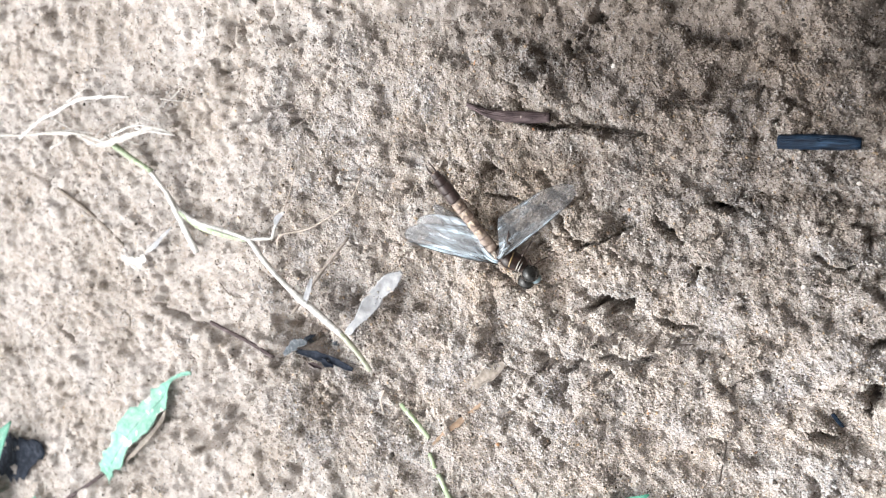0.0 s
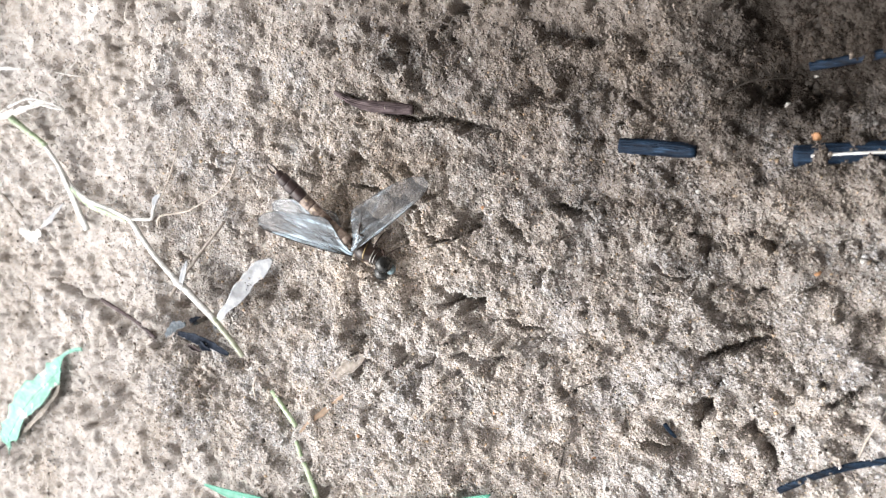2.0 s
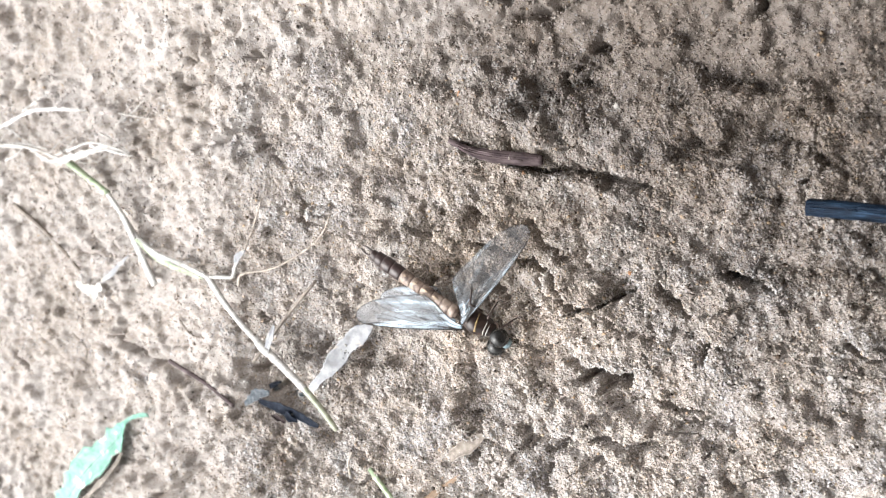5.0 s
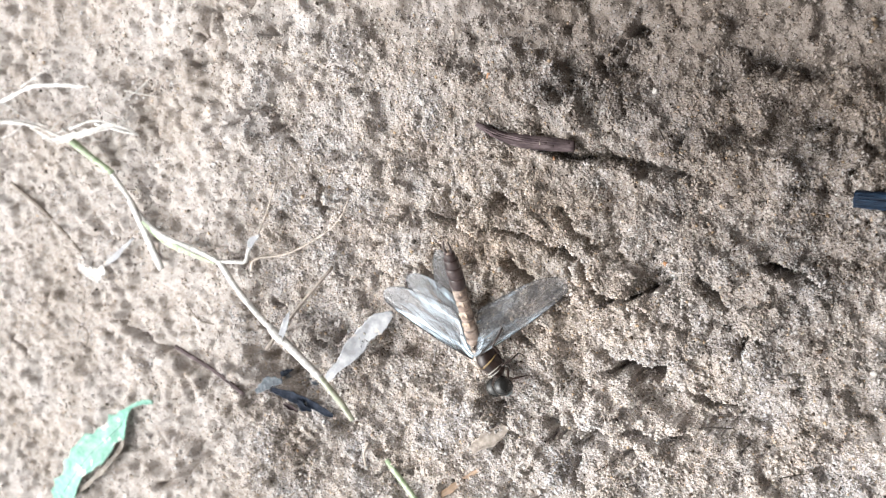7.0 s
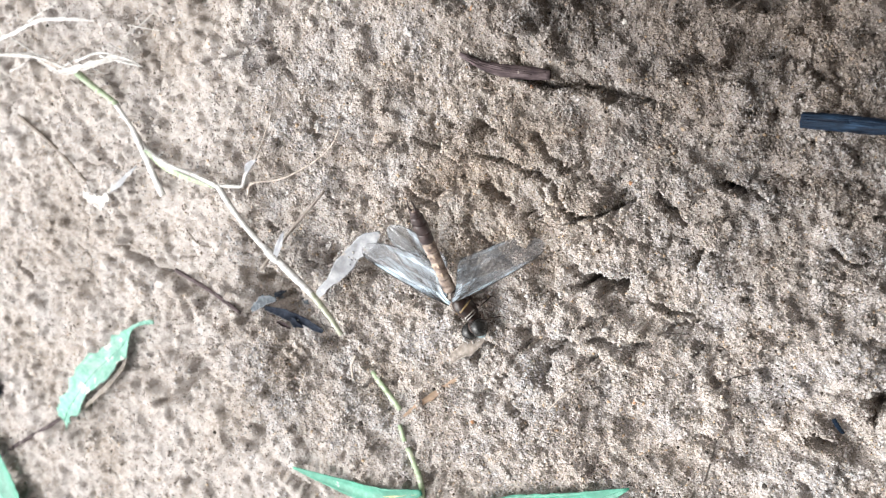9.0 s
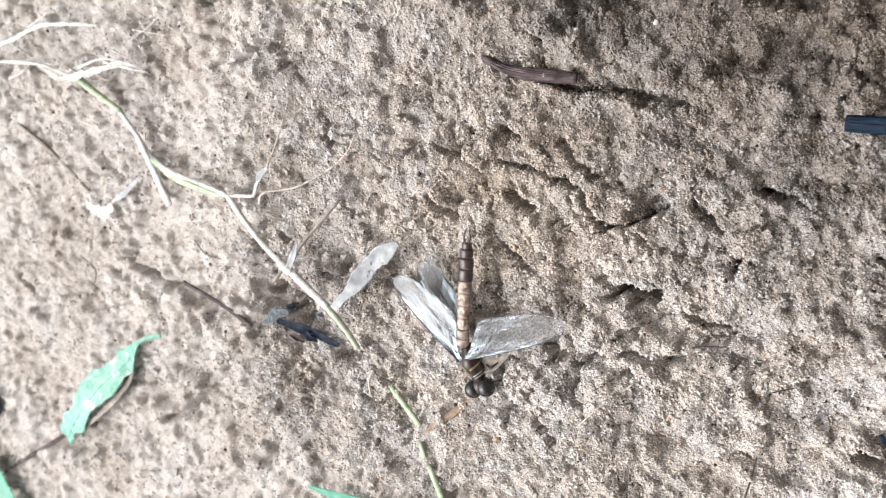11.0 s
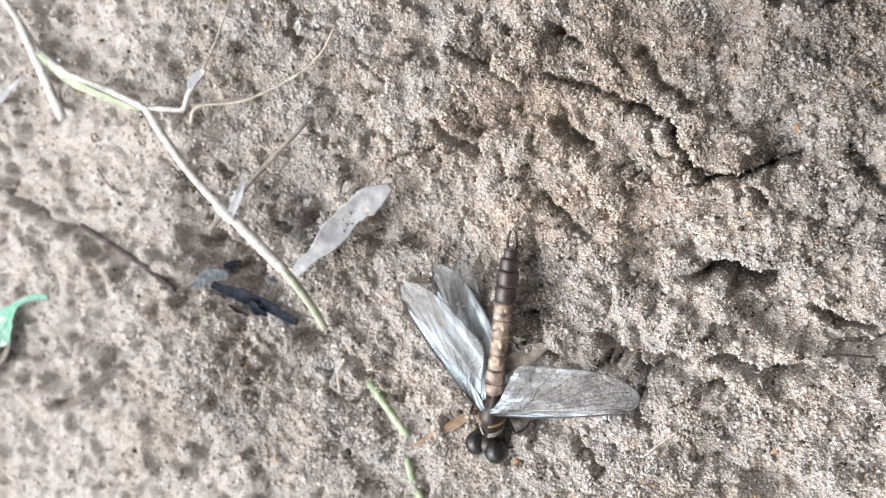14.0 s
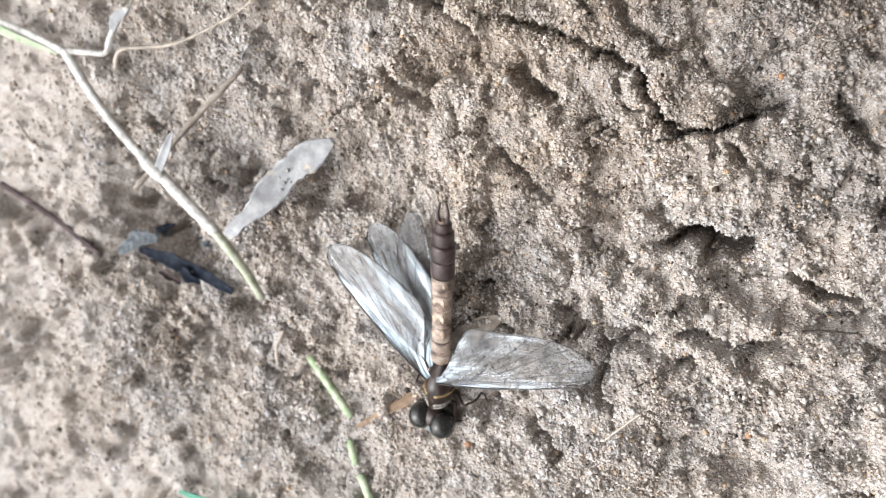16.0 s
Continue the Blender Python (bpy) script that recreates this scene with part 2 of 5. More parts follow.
# ---- the ground: a sheet of crumbly sand, fine where the camera hangs over it ----
RX0, RX1, RY0, RY1, RES = -330.0, 150.0, -150.0, 150.0, 0.36
gx = np.arange(RX0, RX1 + RES, RES)
gy = np.arange(RY0, RY1 + RES, RES)
GX, GY = np.meshgrid(gx, gy)


def lattice(x, y, scale, seed):
    """Smooth value noise in -1..1."""
    table = np.random.RandomState(seed).uniform(-1, 1, (256, 256))
    u, v = x / scale + 40.3, y / scale + 51.7
    i, j = np.floor(u).astype(int), np.floor(v).astype(int)
    a, b = u - i, v - j
    a, b = a * a * a * (a * (a * 6 - 15) + 10), b * b * b * (b * (b * 6 - 15) + 10)
    i0, i1, j0, j1 = i % 256, (i + 1) % 256, j % 256, (j + 1) % 256
    return (table[i0, j0] * (1 - a) + table[i1, j0] * a) * (1 - b) + (table[i0, j1] * (1 - a) + table[i1, j1] * a) * b


def oval(x, y, cx, cy, rx, ry, turn):
    c, s = math.cos(radians(turn)), math.sin(radians(turn))
    u, v = ((x - cx) * c + (y - cy) * s) / rx, (-(x - cx) * s + (y - cy) * c) / ry
    return u * u + v * v


warp_x = GX + 2.2 * lattice(GX, GY, 9, 21) + 0.9 * lattice(GX, GY, 3.1, 22)
warp_y = GY + 2.2 * lattice(GX, GY, 9, 23) + 0.9 * lattice(GX, GY, 3.1, 24)
Z = 2.4 * lattice(GX, GY, 52, 1) + 2.2 * lattice(warp_x, warp_y, 24, 2) + 1.5 * lattice(warp_x, warp_y, 11, 3)
Z = 0.9 - np.logaddexp(0, 1.3 * (0.6 - Z)) / 1.3           # level tops between hollows
# rounded lumps with narrow creases between them
for size, rise, seed in ((17.0, 1.8, 81), (8.0, 0.9, 82), (4.2, 0.7, 83), (2.1, 0.5, 84)):
    Z += rise * (np.abs(lattice(warp_x + 0.7 * size, warp_y, size, seed)) - 0.3)


def cells(x, y, size, seed):
    """Jittered cells: distance to the nearest centre, gap to the next, and a random number for each cell."""
    rr = np.random.RandomState(seed)
    jx, jy, val = rr.uniform(0.1, 0.9, (128, 128)), rr.uniform(0.1, 0.9, (128, 128)), rr.uniform(-1, 1, (128, 128))
    u, v = x / size + 60, y / size + 60
    i, j = np.floor(u).astype(int), np.floor(v).astype(int)
    f1, f2, who = np.full(x.shape, 9.0), np.full(x.shape, 9.0), np.zeros(x.shape)
    for di in (-1, 0, 1):
        for dj in (-1, 0, 1):
            a, b = (i + di) % 128, (j + dj) % 128
            d = np.hypot(i + di + jx[a, b] - u, j + dj + jy[a, b] - v)
            near = d < f1
            f2 = np.where(near, f1, np.minimum(f2, d))
            who = np.where(near, val[a, b], who)
            f1 = np.where(near, d, f1)
    return f1 * size, (f2 - f1) * size, who


# broken plates and clods with ragged rims and deep gaps between some of them
rag_x = warp_x + 0.8 * lattice(GX, GY, 1.7, 41) + 0.35 * lattice(GX, GY, 0.8, 42)
rag_y = warp_y + 0.8 * lattice(GX, GY, 1.7, 43) + 0.35 * lattice(GX, GY, 0.8, 44)
loose = np.clip(0.72 + 0.6 * lattice(GX, GY, 30, 45), 0.25, 1.0) * np.clip(1.15 + (GX + 60) / 160, 0.45, 1.0) * (1 - 0.45 * np.exp(-oval(GX, GY, 8, -26, 26, 14, 8))) * (1 - 0.65 * np.exp(-oval(GX, GY, -92, -54, 38, 22, 0) ** 2))
for size, lift, deep, gap, seed in ((17.0, 1.9, 8.0, 1.3, 46), (7.5, 1.3, 6.0, 0.85, 47), (3.4, 0.6, 2.0, 0.5, 48)):
    f1, gapd, who = cells(rag_x, rag_y, size, seed)
    rim = np.exp(-(gapd / gap) ** 2)
    open_gap = np.clip(-0.30 + 1.8 * lattice(GX, GY, size * 1.4, seed + 10), 0, 1)
    Z += loose * (lift * who * (1 - rim) - deep * rim * open_gap)
# hollows and holes: centre, half lengths, turn, depth
HOLLOWS = [
    (6.0, 0.9, 7.6, 2.3, 8, 15.0), (11.2, 2.2, 2.6, 2.0, 0, 7.0), (14, -4, 9, 3.4, -25, 4.0), (-95, -19, 17, 6.5, -12, 7.5), (-73, -30, 6, 4, 0, 4.5), (-4, 48, 24, 3.0, -12, 4.0),
    (76, 1.5, 9, 3.0, 30, 5.5), (84, 57, 20, 8, 8, 8.0), (-29.9, 37, 1.9, 1.7, 0, 4.5), (-21.5, -33, 4, 2, 10, 3.5), (69, -13, 3.4, 2.6, -30, 4.0),
]
HOLLOWS += [
    (-7, 36, 17, 4.4, -5, 1.5), (-2, 30, 7, 2.4, 20, 2.5), (-27, -12, 4.5, 5.5, 10, 4.5), (-54, -5.5, 5, 2.4, 30, 4.0), (17, -13, 3.6, 3.6, 0, 4.0), (31, -19, 2.6, 2.4, 0, 4.0),
    (-78, -5, 4.2, 5.2, 0, 4.5), (-25, -42, 3.0, 1.8, 0, 3.0), (-1, -10, 2.6, 1.5, 10, 3.0), (-133, -47, 13, 3.6, 0, 3.5), (-41, 18, 6, 2.4, 10, 3.0), (-16, 16, 6.5, 2.8, -10, 2.0), (12, 33, 9, 4.0, 10, 2.0),
]
HOLLOWS += [
    (26, 54, 8, 2.5, 10, 4.0), (39, 45, 5, 2.2, 0, 3.5), (16, -5, 7, 3.2, -15, 3.0), (-3, -14.5, 5.0, 2.2, 0, 2.0), (26, 11, 5, 2.4, 15, 3.0), (31, 68, 8, 2.2, 0, 3.5),
    (-71, 46, 8.8, 2.8, 10, 3.5), (-39, 67, 7.5, 2.6, -10, 3.5), (61, 14, 7, 3.0, 25, 3.0), (100, -10, 6, 3.3, 10, 4.0), (81, 26, 6.5, 2.2, 10, 3.5), (16, -31, 7.5, 2.8, 15, 3.5),
]
HOLLOWS += [
    (33, -23, 5.8, 2.3, 10, 3.5), (45, -13, 4, 1.9, 0, 3.0), (-44, -11, 6, 2.4, 0, 3.0), (45, -33, 7, 2.7, 5, 3.5), (90, -5, 4, 2.8, 0, 3.5), (63, -23, 5.4, 3.0, -20, 4.0),
    (30, -38, 6.6, 2.5, 10, 3.5), (-141, -60, 14, 4, 0, 3.5), (-187, -87, 17, 4.2, 15, 3.5), (-175, 19, 14, 3.0, -40, 3.5), (-135, -22, 22, 3.0, -14, 3.0), (52, 32, 8, 2.4, 10, 3.0),
]
HOLLOWS += [
    (-6.3, 32.8, 9.1, 3.8, 0, 1.2), (-29.2, 35.4, 3.8, 4.0, 0, 3), (13.4, 37.7, 8.8, 2.8, 0, 4), (-25.6, 19.2, 3.1, 2.6, 0, 2), (-41.8, 32.6, 6.1, 2.8, 0, 4), (9.0, 21.7, 3.2, 2.5, 0, 4.5),
    (-55.5, 30.0, 6.6, 2.4, 0, 3.5), (7.4, 0.7, 4.2, 2.0, 0, 4), (74.2, 13.2, 6.7, 2.1, 0, 4), (85.3, 23.7, 5.2, 2.0, 0, 3.5), (36.3, 58.0, 9.0, 3.0, 0, 5),
]
HOLLOWS += [
    (69.5, -13.2, 3.1, 2.2, 0, 5), (57.9, -26.4, 5.1, 1.8, 0, 5), (99.1, -11.8, 5.5, 1.8, 0, 5), (80.4, -17.2, 5.0, 2.6, 0, 3.5), (103.2, 11.3, 2.7, 3.2, 0, 4),
    (92.3, 15.6, 4.0, 1.3, 0, 3.5), (77.1, -29.7, 4.6, 2.2, 0, 4), (51.3, -17.1, 7.0, 2.3, 0, 4), (66.2, -25.2, 6.5, 2.8, 0, 4.5), (35.6, -30.6, 5.2, 1.9, 0, 3.5),
]
HOLLOWS += [
    (-73, 17, 6, 4, 20, 2.0), (-100, -56, 5, 2.4, 10, 1.8), (-112, -77, 5, 2.4, 0, 1.8), (-55, -57, 5, 2.6, 15, 2.2), (-73, -40, 4, 2.2, 0, 1.6), (-129, -20, 9, 4, -15, 2.5),
    (25, -5, 6, 2.5, 20, 2.5), (43, 62, 9, 4, 10, 3.5), (31, 69, 8, 4, -10, 3.5), (76, 72, 15, 11, 10, 8.0), (80, 58, 8, 5, 0, 6.0), (48, 66, 5, 4, 0, 4.0), (27, 55, 9, 2.6, -5, 2.5),
]
edge_x = GX + 0.8 * lattice(GX, GY, 2.4, 51) + 0.4 * lattice(GX, GY, 0.9, 52)
edge_y = GY + 0.8 * lattice(GX, GY, 2.4, 53) + 0.4 * lattice(GX, GY, 0.9, 54)
pit_x, pit_y = edge_x + 2.0 * lattice(GX, GY, 5.5, 64), edge_y + 1.7 * lattice(GX, GY, 5.5, 65)


def carve(share):
    """Sink the hollows: the lower rim is steeper than the upper one, and the deep hole has sheer walls."""
    for cx, cy, rx, ry, turn, depth in HOLLOWS:
        reach = 2.2 * max(rx, ry) + 6
        i0, i1 = max(int((cx - reach - RX0) / RES), 0), int((cx + reach - RX0) / RES)
        j0, j1 = max(int((cy - reach - RY0) / RES), 0), int((cy + reach - RY0) / RES)
        px, py = pit_x[j0:j1, i0:i1], pit_y[j0:j1, i0:i1]
        lean = np.where(py < cy, 1.35, 0.85)
        sheer = depth > 11
        Z[j0:j1, i0:i1] -= share * (1.4 if sheer else 1.0) * depth * np.exp(-oval(px, cy + (py - cy) * lean, cx, cy, 0.86 * rx, 0.86 * ry, turn) ** (3.2 if sheer else 1.8))


carve(0.55)
# loosened plates with steep broken rims: centre, half lengths, height
PLATES = [
    (-0.7, 22.0, 6.4, 4.9, 2.6), (-33.0, 17.6, 7.0, 4.8, 2.4), (-19.5, 28.8, 5.8, 2.9, 2.2), (-10.1, 12.0, 8.2, 5.3, 1.6), (5.3, 8.3, 9.5, 4.8, 1.8), (-3.5, 0.5, 3.5, 2.0, 1.6), (19.3, 27.2, 6.3, 4.7, 2.0),
]
PLATES += [
    (11.8, 16.5, 5.3, 3.3, 1.6), (-21.2, -0.1, 6.7, 3.3, 1.6), (65.6, -7.6, 6.8, 5.3, 2.6), (73.0, 4.6, 10.4, 3.5, 2.6), (94.1, 1.7, 7.8, 4.4, 2.4), (89.8, -17.3, 6.2, 4.6, 2.2), (27.5, 25.7, 8.4, 4.4, 1.6),
    (25.5, -11.1, 11.6, 4.7, 1.6), (43.1, -0.3, 9.2, 3.8, 1.8), (81.0, 20.1, 8.3, 3.9, 1.8), (8.6, 34.6, 10.4, 4.6, 1.8), (26.3, 47.5, 9.4, 4.3, 2.0), (-14.4, -26.2, 10.9, 6.0, 1.8), (17.9, -11.8, 10.5, 4.1, 1.8),
]
for k, (cx, cy, rx, ry, rise) in enumerate(PLATES):
    o = oval(edge_x + 1.6 * lattice(GX, GY, 5, 61), edge_y + 1.6 * lattice(GX, GY, 5, 62), cx, cy, rx, ry, 25 * math.sin(k * 2.3))
    Z += rise / (1 + np.exp(np.clip((o - 1) * 9, -40, 40))) * (1 + 0.25 * ((GX - cx) * math.cos(k) + (GY - cy) * math.sin(k)) / rx)
    Z -= 1.4 * np.exp(-((o - 1.28) / 0.2) ** 2)
# swells
for cx, cy, rx, ry, turn, height in [(10, -30, 26, 16, 10, 3.5), (62, -3, 6, 4.5, 0, 4.5), (-92, -46, 26, 12, -10, 4.5), (-20, 62, 40, 6, -8, 3.0), (35, 20, 28, 12, 15, 2.5), (-13, 35, 9, 5, 0, 2.5)]:
    Z += height * np.exp(-oval(warp_x, warp_y, cx, cy, rx, ry, turn) ** 1.3)
# crevices under the edges of loosened plates: half width, depth, line
CREVICES = [
    (0.7, 6, [(-9.1, 24.6), (-4.5, 18.9), (-1.1, 16.7), (2.8, 17.3), (5.6, 18.9)]),
    (0.8, 4, [(6.1, 16.4), (8.3, 14.4)]),
    (0.5, 4, [(-28.5, 8.9), (-25.5, 6.1), (-21.7, 4.0)]),
    (1.1, 3, [(-15.5, 35.4), (-10.9, 29.9), (-6.2, 27.6), (-0.0, 30.5)]),
    (1.6, 6, [(-28.1, 22.2), (-25.2, 19.4), (-22.2, 18.5)]),
]
CREVICES += [
    (1.0, 4, [(-28.0, -14.0), (-24.6, -15.7)]),
    (0.8, 4, [(1.8, -14.2), (-4.4, -15.4), (-8.2, -15.4)]),
    (1.0, 4, [(18.6, 24.2), (24.3, 18.7)]),
    (1.0, 4, [(-51.5, 18.8), (-47.7, 15.4), (-43.2, 14.2)]),
    (0.7, 5, [(55.7, 16.8), (59.6, 14.2), (63.4, 15.2)]),
]
CREVICES += [
    (1.1, 6.5, [(68.2, -2.3), (73.8, 0.3), (80.4, 3.4)]),
    (0.6, 4, [(33.1, 28.6), (37.3, 28.0), (41.2, 25.8)]),
    (0.5, 4, [(-3.6, 15.3), (2.9, 17.3), (8.4, 20.8)]),
    (1.1, 5, [(18.2, -0.7), (22.9, -2.8), (27.7, -2.8)]),
    (1.2, 5, [(57.7, -24.8), (61.0, -26.0)]),
]
CREVICES += [
    (1.2, 5, [(68.4, -12.5), (71.5, -13.1)]),
    (1.2, 5, [(94.9, -7.3), (100.4, -2.9)]),
    (1.2, 6, [(-35.1, 54.1), (-26.8, 51.3), (-14.3, 48.1), (-2.8, 48.1), (12.4, 46.0)]),
    (0.9, 4, [(-28.6, 36.3), (-26.2, 35.4)]),
    (0.7, 5, [(32.0, 29.1), (36.2, 26.7)]),
]
CREVICES += [
    (0.8, 4.5, [(-31.2, 29.5), (-20.0, 27.9), (-10.5, 25.1)]),
    (0.6, 4, [(-61.1, 9.2), (-50.5, 14.5)]),
    (1.6, 4, [(-146.8, -66.1), (-135.1, -60.8), (-124.9, -50.1)]), (1.4, 4, [(-218.3, -28.0), (-210.2, -34.2)]), (1.2, 4, [(-168.2, -12.8), (-154.5, -17.5), (-143.9, -19.6)]), (1.2, 3.5, [(6.3, -12.4), (13.2, -13.0), (23.5, -10.0)]),
    (0.5, 3.5, [(-10, 19), (4, 17.5)]), (0.5, 3.5, [(2, 17), (12, 23)]), (0.6, 3, [(30, 29), (38, 27)]), (0.6, 3, [(-50, 32), (-36, 27)]),
]
smooth_zone = np.exp(-oval(GX, GY, 10, -28, 34, 20, 10))
# crumbs of damp sand clinging together
for count, r0, r1, seed in ((6500, 1.7, 3.2, 31), (17000, 0.9, 1.8, 32), (32000, 0.45, 0.9, 33)):
    rr = np.random.RandomState(seed)
    cxs, cys = rr.uniform(-300, 135, count), rr.uniform(-138, 128, count)
    rad = rr.uniform(r0, r1, count)
    keep = rr.uniform(0, 1, count)
    clump = lattice(cxs, cys, 12, 35)
    for cx, cy, r, k, c in zip(cxs, cys, rad, keep, clump):
        if k > 0.5 + 0.6 * c:
            continue
        i0, j0, w = int((cx - RX0) / RES), int((cy - RY0) / RES), int(r / RES) + 2
        i1, j1 = max(i0 - w, 0), max(j0 - w, 0)
        sx, sy = GX[j1:j0 + w + 1, i1:i0 + w + 1], GY[j1:j0 + w + 1, i1:i0 + w + 1]
        zz = Z[j1:j0 + w + 1, i1:i0 + w + 1]
        wob = 1 + 0.35 * math.sin(3 * cx) * np.sin(2.2 * (sx - cx) / r + cy) * np.cos(2.6 * (sy - cy) / r + cx)
        d2 = ((sx - cx) ** 2 + (sy - cy) ** 2) / (r * r) * wob
        top = Z[j0, i0] - 0.3 * r + (0.95 if r < 1 else 0.9 if r < 2 else 0.66) * r * np.clip(1 - d2, 0, 1) ** 0.36
        np.maximum(zz, np.where(d2 < 1, top, -99), out=zz)
carve(0.55)
line_x = GX + 0.5 * lattice(GX, GY, 2.6, 55) + 0.3 * lattice(GX, GY, 1.1, 56)
line_y = GY + 0.5 * lattice(GX, GY, 2.6, 57) + 0.3 * lattice(GX, GY, 1.1, 58)
for w, depth, pts in CREVICES:
    near = np.full(GX.shape, 99.0)
    for (x0, y0), (x1, y1) in zip(pts, pts[1:]):
        t = np.clip(((line_x - x0) * (x1 - x0) + (line_y - y0) * (y1 - y0)) / ((x1 - x0) ** 2 + (y1 - y0) ** 2), 0, 1)
        near = np.minimum(near, np.hypot(line_x - x0 - t * (x1 - x0), line_y - y0 - t * (y1 - y0)))
    Z -= 1.15 * depth * np.exp(-(near / (0.72 * w)) ** 4)
    Z += 0.7 * np.exp(-((near - w - 1.2) / 1.4) ** 2)        # the lifted lip
Z += 0.42 * lattice(warp_x, warp_y, 3.3, 4) + 0.24 * lattice(GX, GY, 1.5, 5) * (1 - 0.4 * smooth_zone) + 0.12 * lattice(GX, GY, 0.75, 6)
edge = np.clip(np.minimum(np.minimum(GX - RX0, RX1 - GX), np.minimum(GY - RY0, RY1 - GY)) / 18.0, 0, 1)
Z *= edge * edge * (3 - 2 * edge)


def height(x, y):
    """The ground's height in mm."""
    x, y = np.asarray(x, float), np.asarray(y, float)
    u, v = np.clip((x - RX0) / RES, 0, len(gx) - 1.001), np.clip((y - RY0) / RES, 0, len(gy) - 1.001)
    i, j = u.astype(int), v.astype(int)
    a, b = u - i, v - j
    return (Z[j, i] * (1 - a) + Z[j, i + 1] * a) * (1 - b) + (Z[j + 1, i] * (1 - a) + Z[j + 1, i + 1] * a) * b


def rest(x, y, reach=2.5):
    """The height at which something stiff comes to rest: above the mean of the lumps round a place."""
    a, b = np.meshgrid(np.linspace(-reach, reach, 9), np.linspace(-reach, reach, 9))
    h = height(x + a, y + b)
    return float(0.5 * h.mean() + 0.5 * np.percentile(h, 85))


def on_ground(pts, lift=0.0):
    return [(x, y, rest(x, y) + lift) for x, y in pts]


def spread(lo, hi, fine, inner0, inner1, outer):
    """Steps that are fine inside, wider towards lo and hi, then run out to the horizon."""
    mid = list(np.arange(inner0, inner1 + fine * 0.5, fine))
    right, left, s = [mid[-1]], [mid[0]], fine
    while right[-1] < outer:
        s = min(s * 1.03, 0.72) if right[-1] < hi else s * 1.6
        right.append(right[-1] + s)
    s = fine
    while left[-1] > -outer:
        s = min(s * 1.03, 0.72) if left[-1] > lo else s * 1.6
        left.append(left[-1] - s)
    return np.array(left[:0:-1] + mid + right[1:])


def build_ground():
    xs = spread(-325, 145, 0.46, -92, 86, 4.0e5)
    ys = spread(-145, 145, 0.46, -56, 68, 4.0e5)
    X, Y = np.meshgrid(xs, ys)
    H = height(X, Y)
    outside = (X < RX0) | (X > RX1) | (Y < RY0) | (Y > RY1)
    H = np.where(outside, 0.0, H)
    nx, ny = len(xs), len(ys)
    co = np.stack([X, Y, H], -1).reshape(-1, 3) * MM
    idx = np.arange(nx * ny).reshape(ny, nx)
    quads = np.stack([idx[:-1, :-1], idx[:-1, 1:], idx[1:, 1:], idx[1:, :-1]], -1).reshape(-1, 4)
    me = bpy.data.meshes.new("ground")
    me.vertices.add(len(co))
    me.vertices.foreach_set("co", co.ravel())
    me.loops.add(quads.size)
    me.loops.foreach_set("vertex_index", quads.ravel())
    me.polygons.add(len(quads))
    me.polygons.foreach_set("loop_start", np.arange(0, quads.size, 4))
    me.update(calc_edges=True)
    ob = part("ground", me, SAND)
    tagged(ob, "pale crumbly damp sand with pits and small cracks", "ground", kind="structure")


def scatter(name, label, seed, n, x0, x1, y0, y1, r_mid, sink, base, tri):
    """Loose grains: most bedded in the surface, the rest piled in crumbs where they cling together."""
    r = np.random.RandomState(seed)
    x, y = r.uniform(x0, x1, n), r.uniform(y0, y1, n)
    size = np.clip(r.lognormal(math.log(r_mid), 0.38, n), 0.14, 0.75)
    x, y = x + r.normal(0, 12, n), y + r.normal(0, 8, n)
    pile = np.clip(lattice(x, y, 2.6, 71) + 0.8 * lattice(x, y, 6.5, 72) - 0.1, 0, 1.2)
    z = height(x, y) + size * r.uniform(-sink, 0.7 - 0.4 * sink, n) + pile * r.uniform(0, 1.5, n) ** 1.2
    k = len(base)
    q = r.normal(size=(n, 4))
    q /= np.linalg.norm(q, axis=1)[:, None]
    w, a, b, c = q.T
    rot = np.stack([1 - 2 * (b * b + c * c), 2 * (a * b - c * w), 2 * (a * c + b * w), 2 * (a * b + c * w), 1 - 2 * (a * a + c * c), 2 * (b * c - a * w),
                    2 * (a * c - b * w), 2 * (b * c + a * w), 1 - 2 * (a * a + b * b)], 1).reshape(n, 3, 3)
    shape = base[None] * (size[:, None, None] * r.uniform(0.6, 1.3, (n, k, 1)))
    co = np.einsum("nij,nkj->nki", rot, shape) + np.stack([x, y, z], 1)[:, None, :]
    co = co.reshape(-1, 3) * MM
    tris = (tri[None] + k * np.arange(n)[:, None, None]).reshape(-1, 3)
    me = bpy.data.meshes.new(name)
    me.vertices.add(len(co))
    me.vertices.foreach_set("co", co.ravel())
    me.loops.add(tris.size)
    me.loops.foreach_set("vertex_index", tris.ravel())
    me.polygons.add(len(tris))
    me.polygons.foreach_set("loop_start", np.arange(0, tris.size, 3))
    me.update(calc_edges=True)
    ob = part(name, me, GRAIN)
    tagged(ob, label, "sand", kind="stuff")


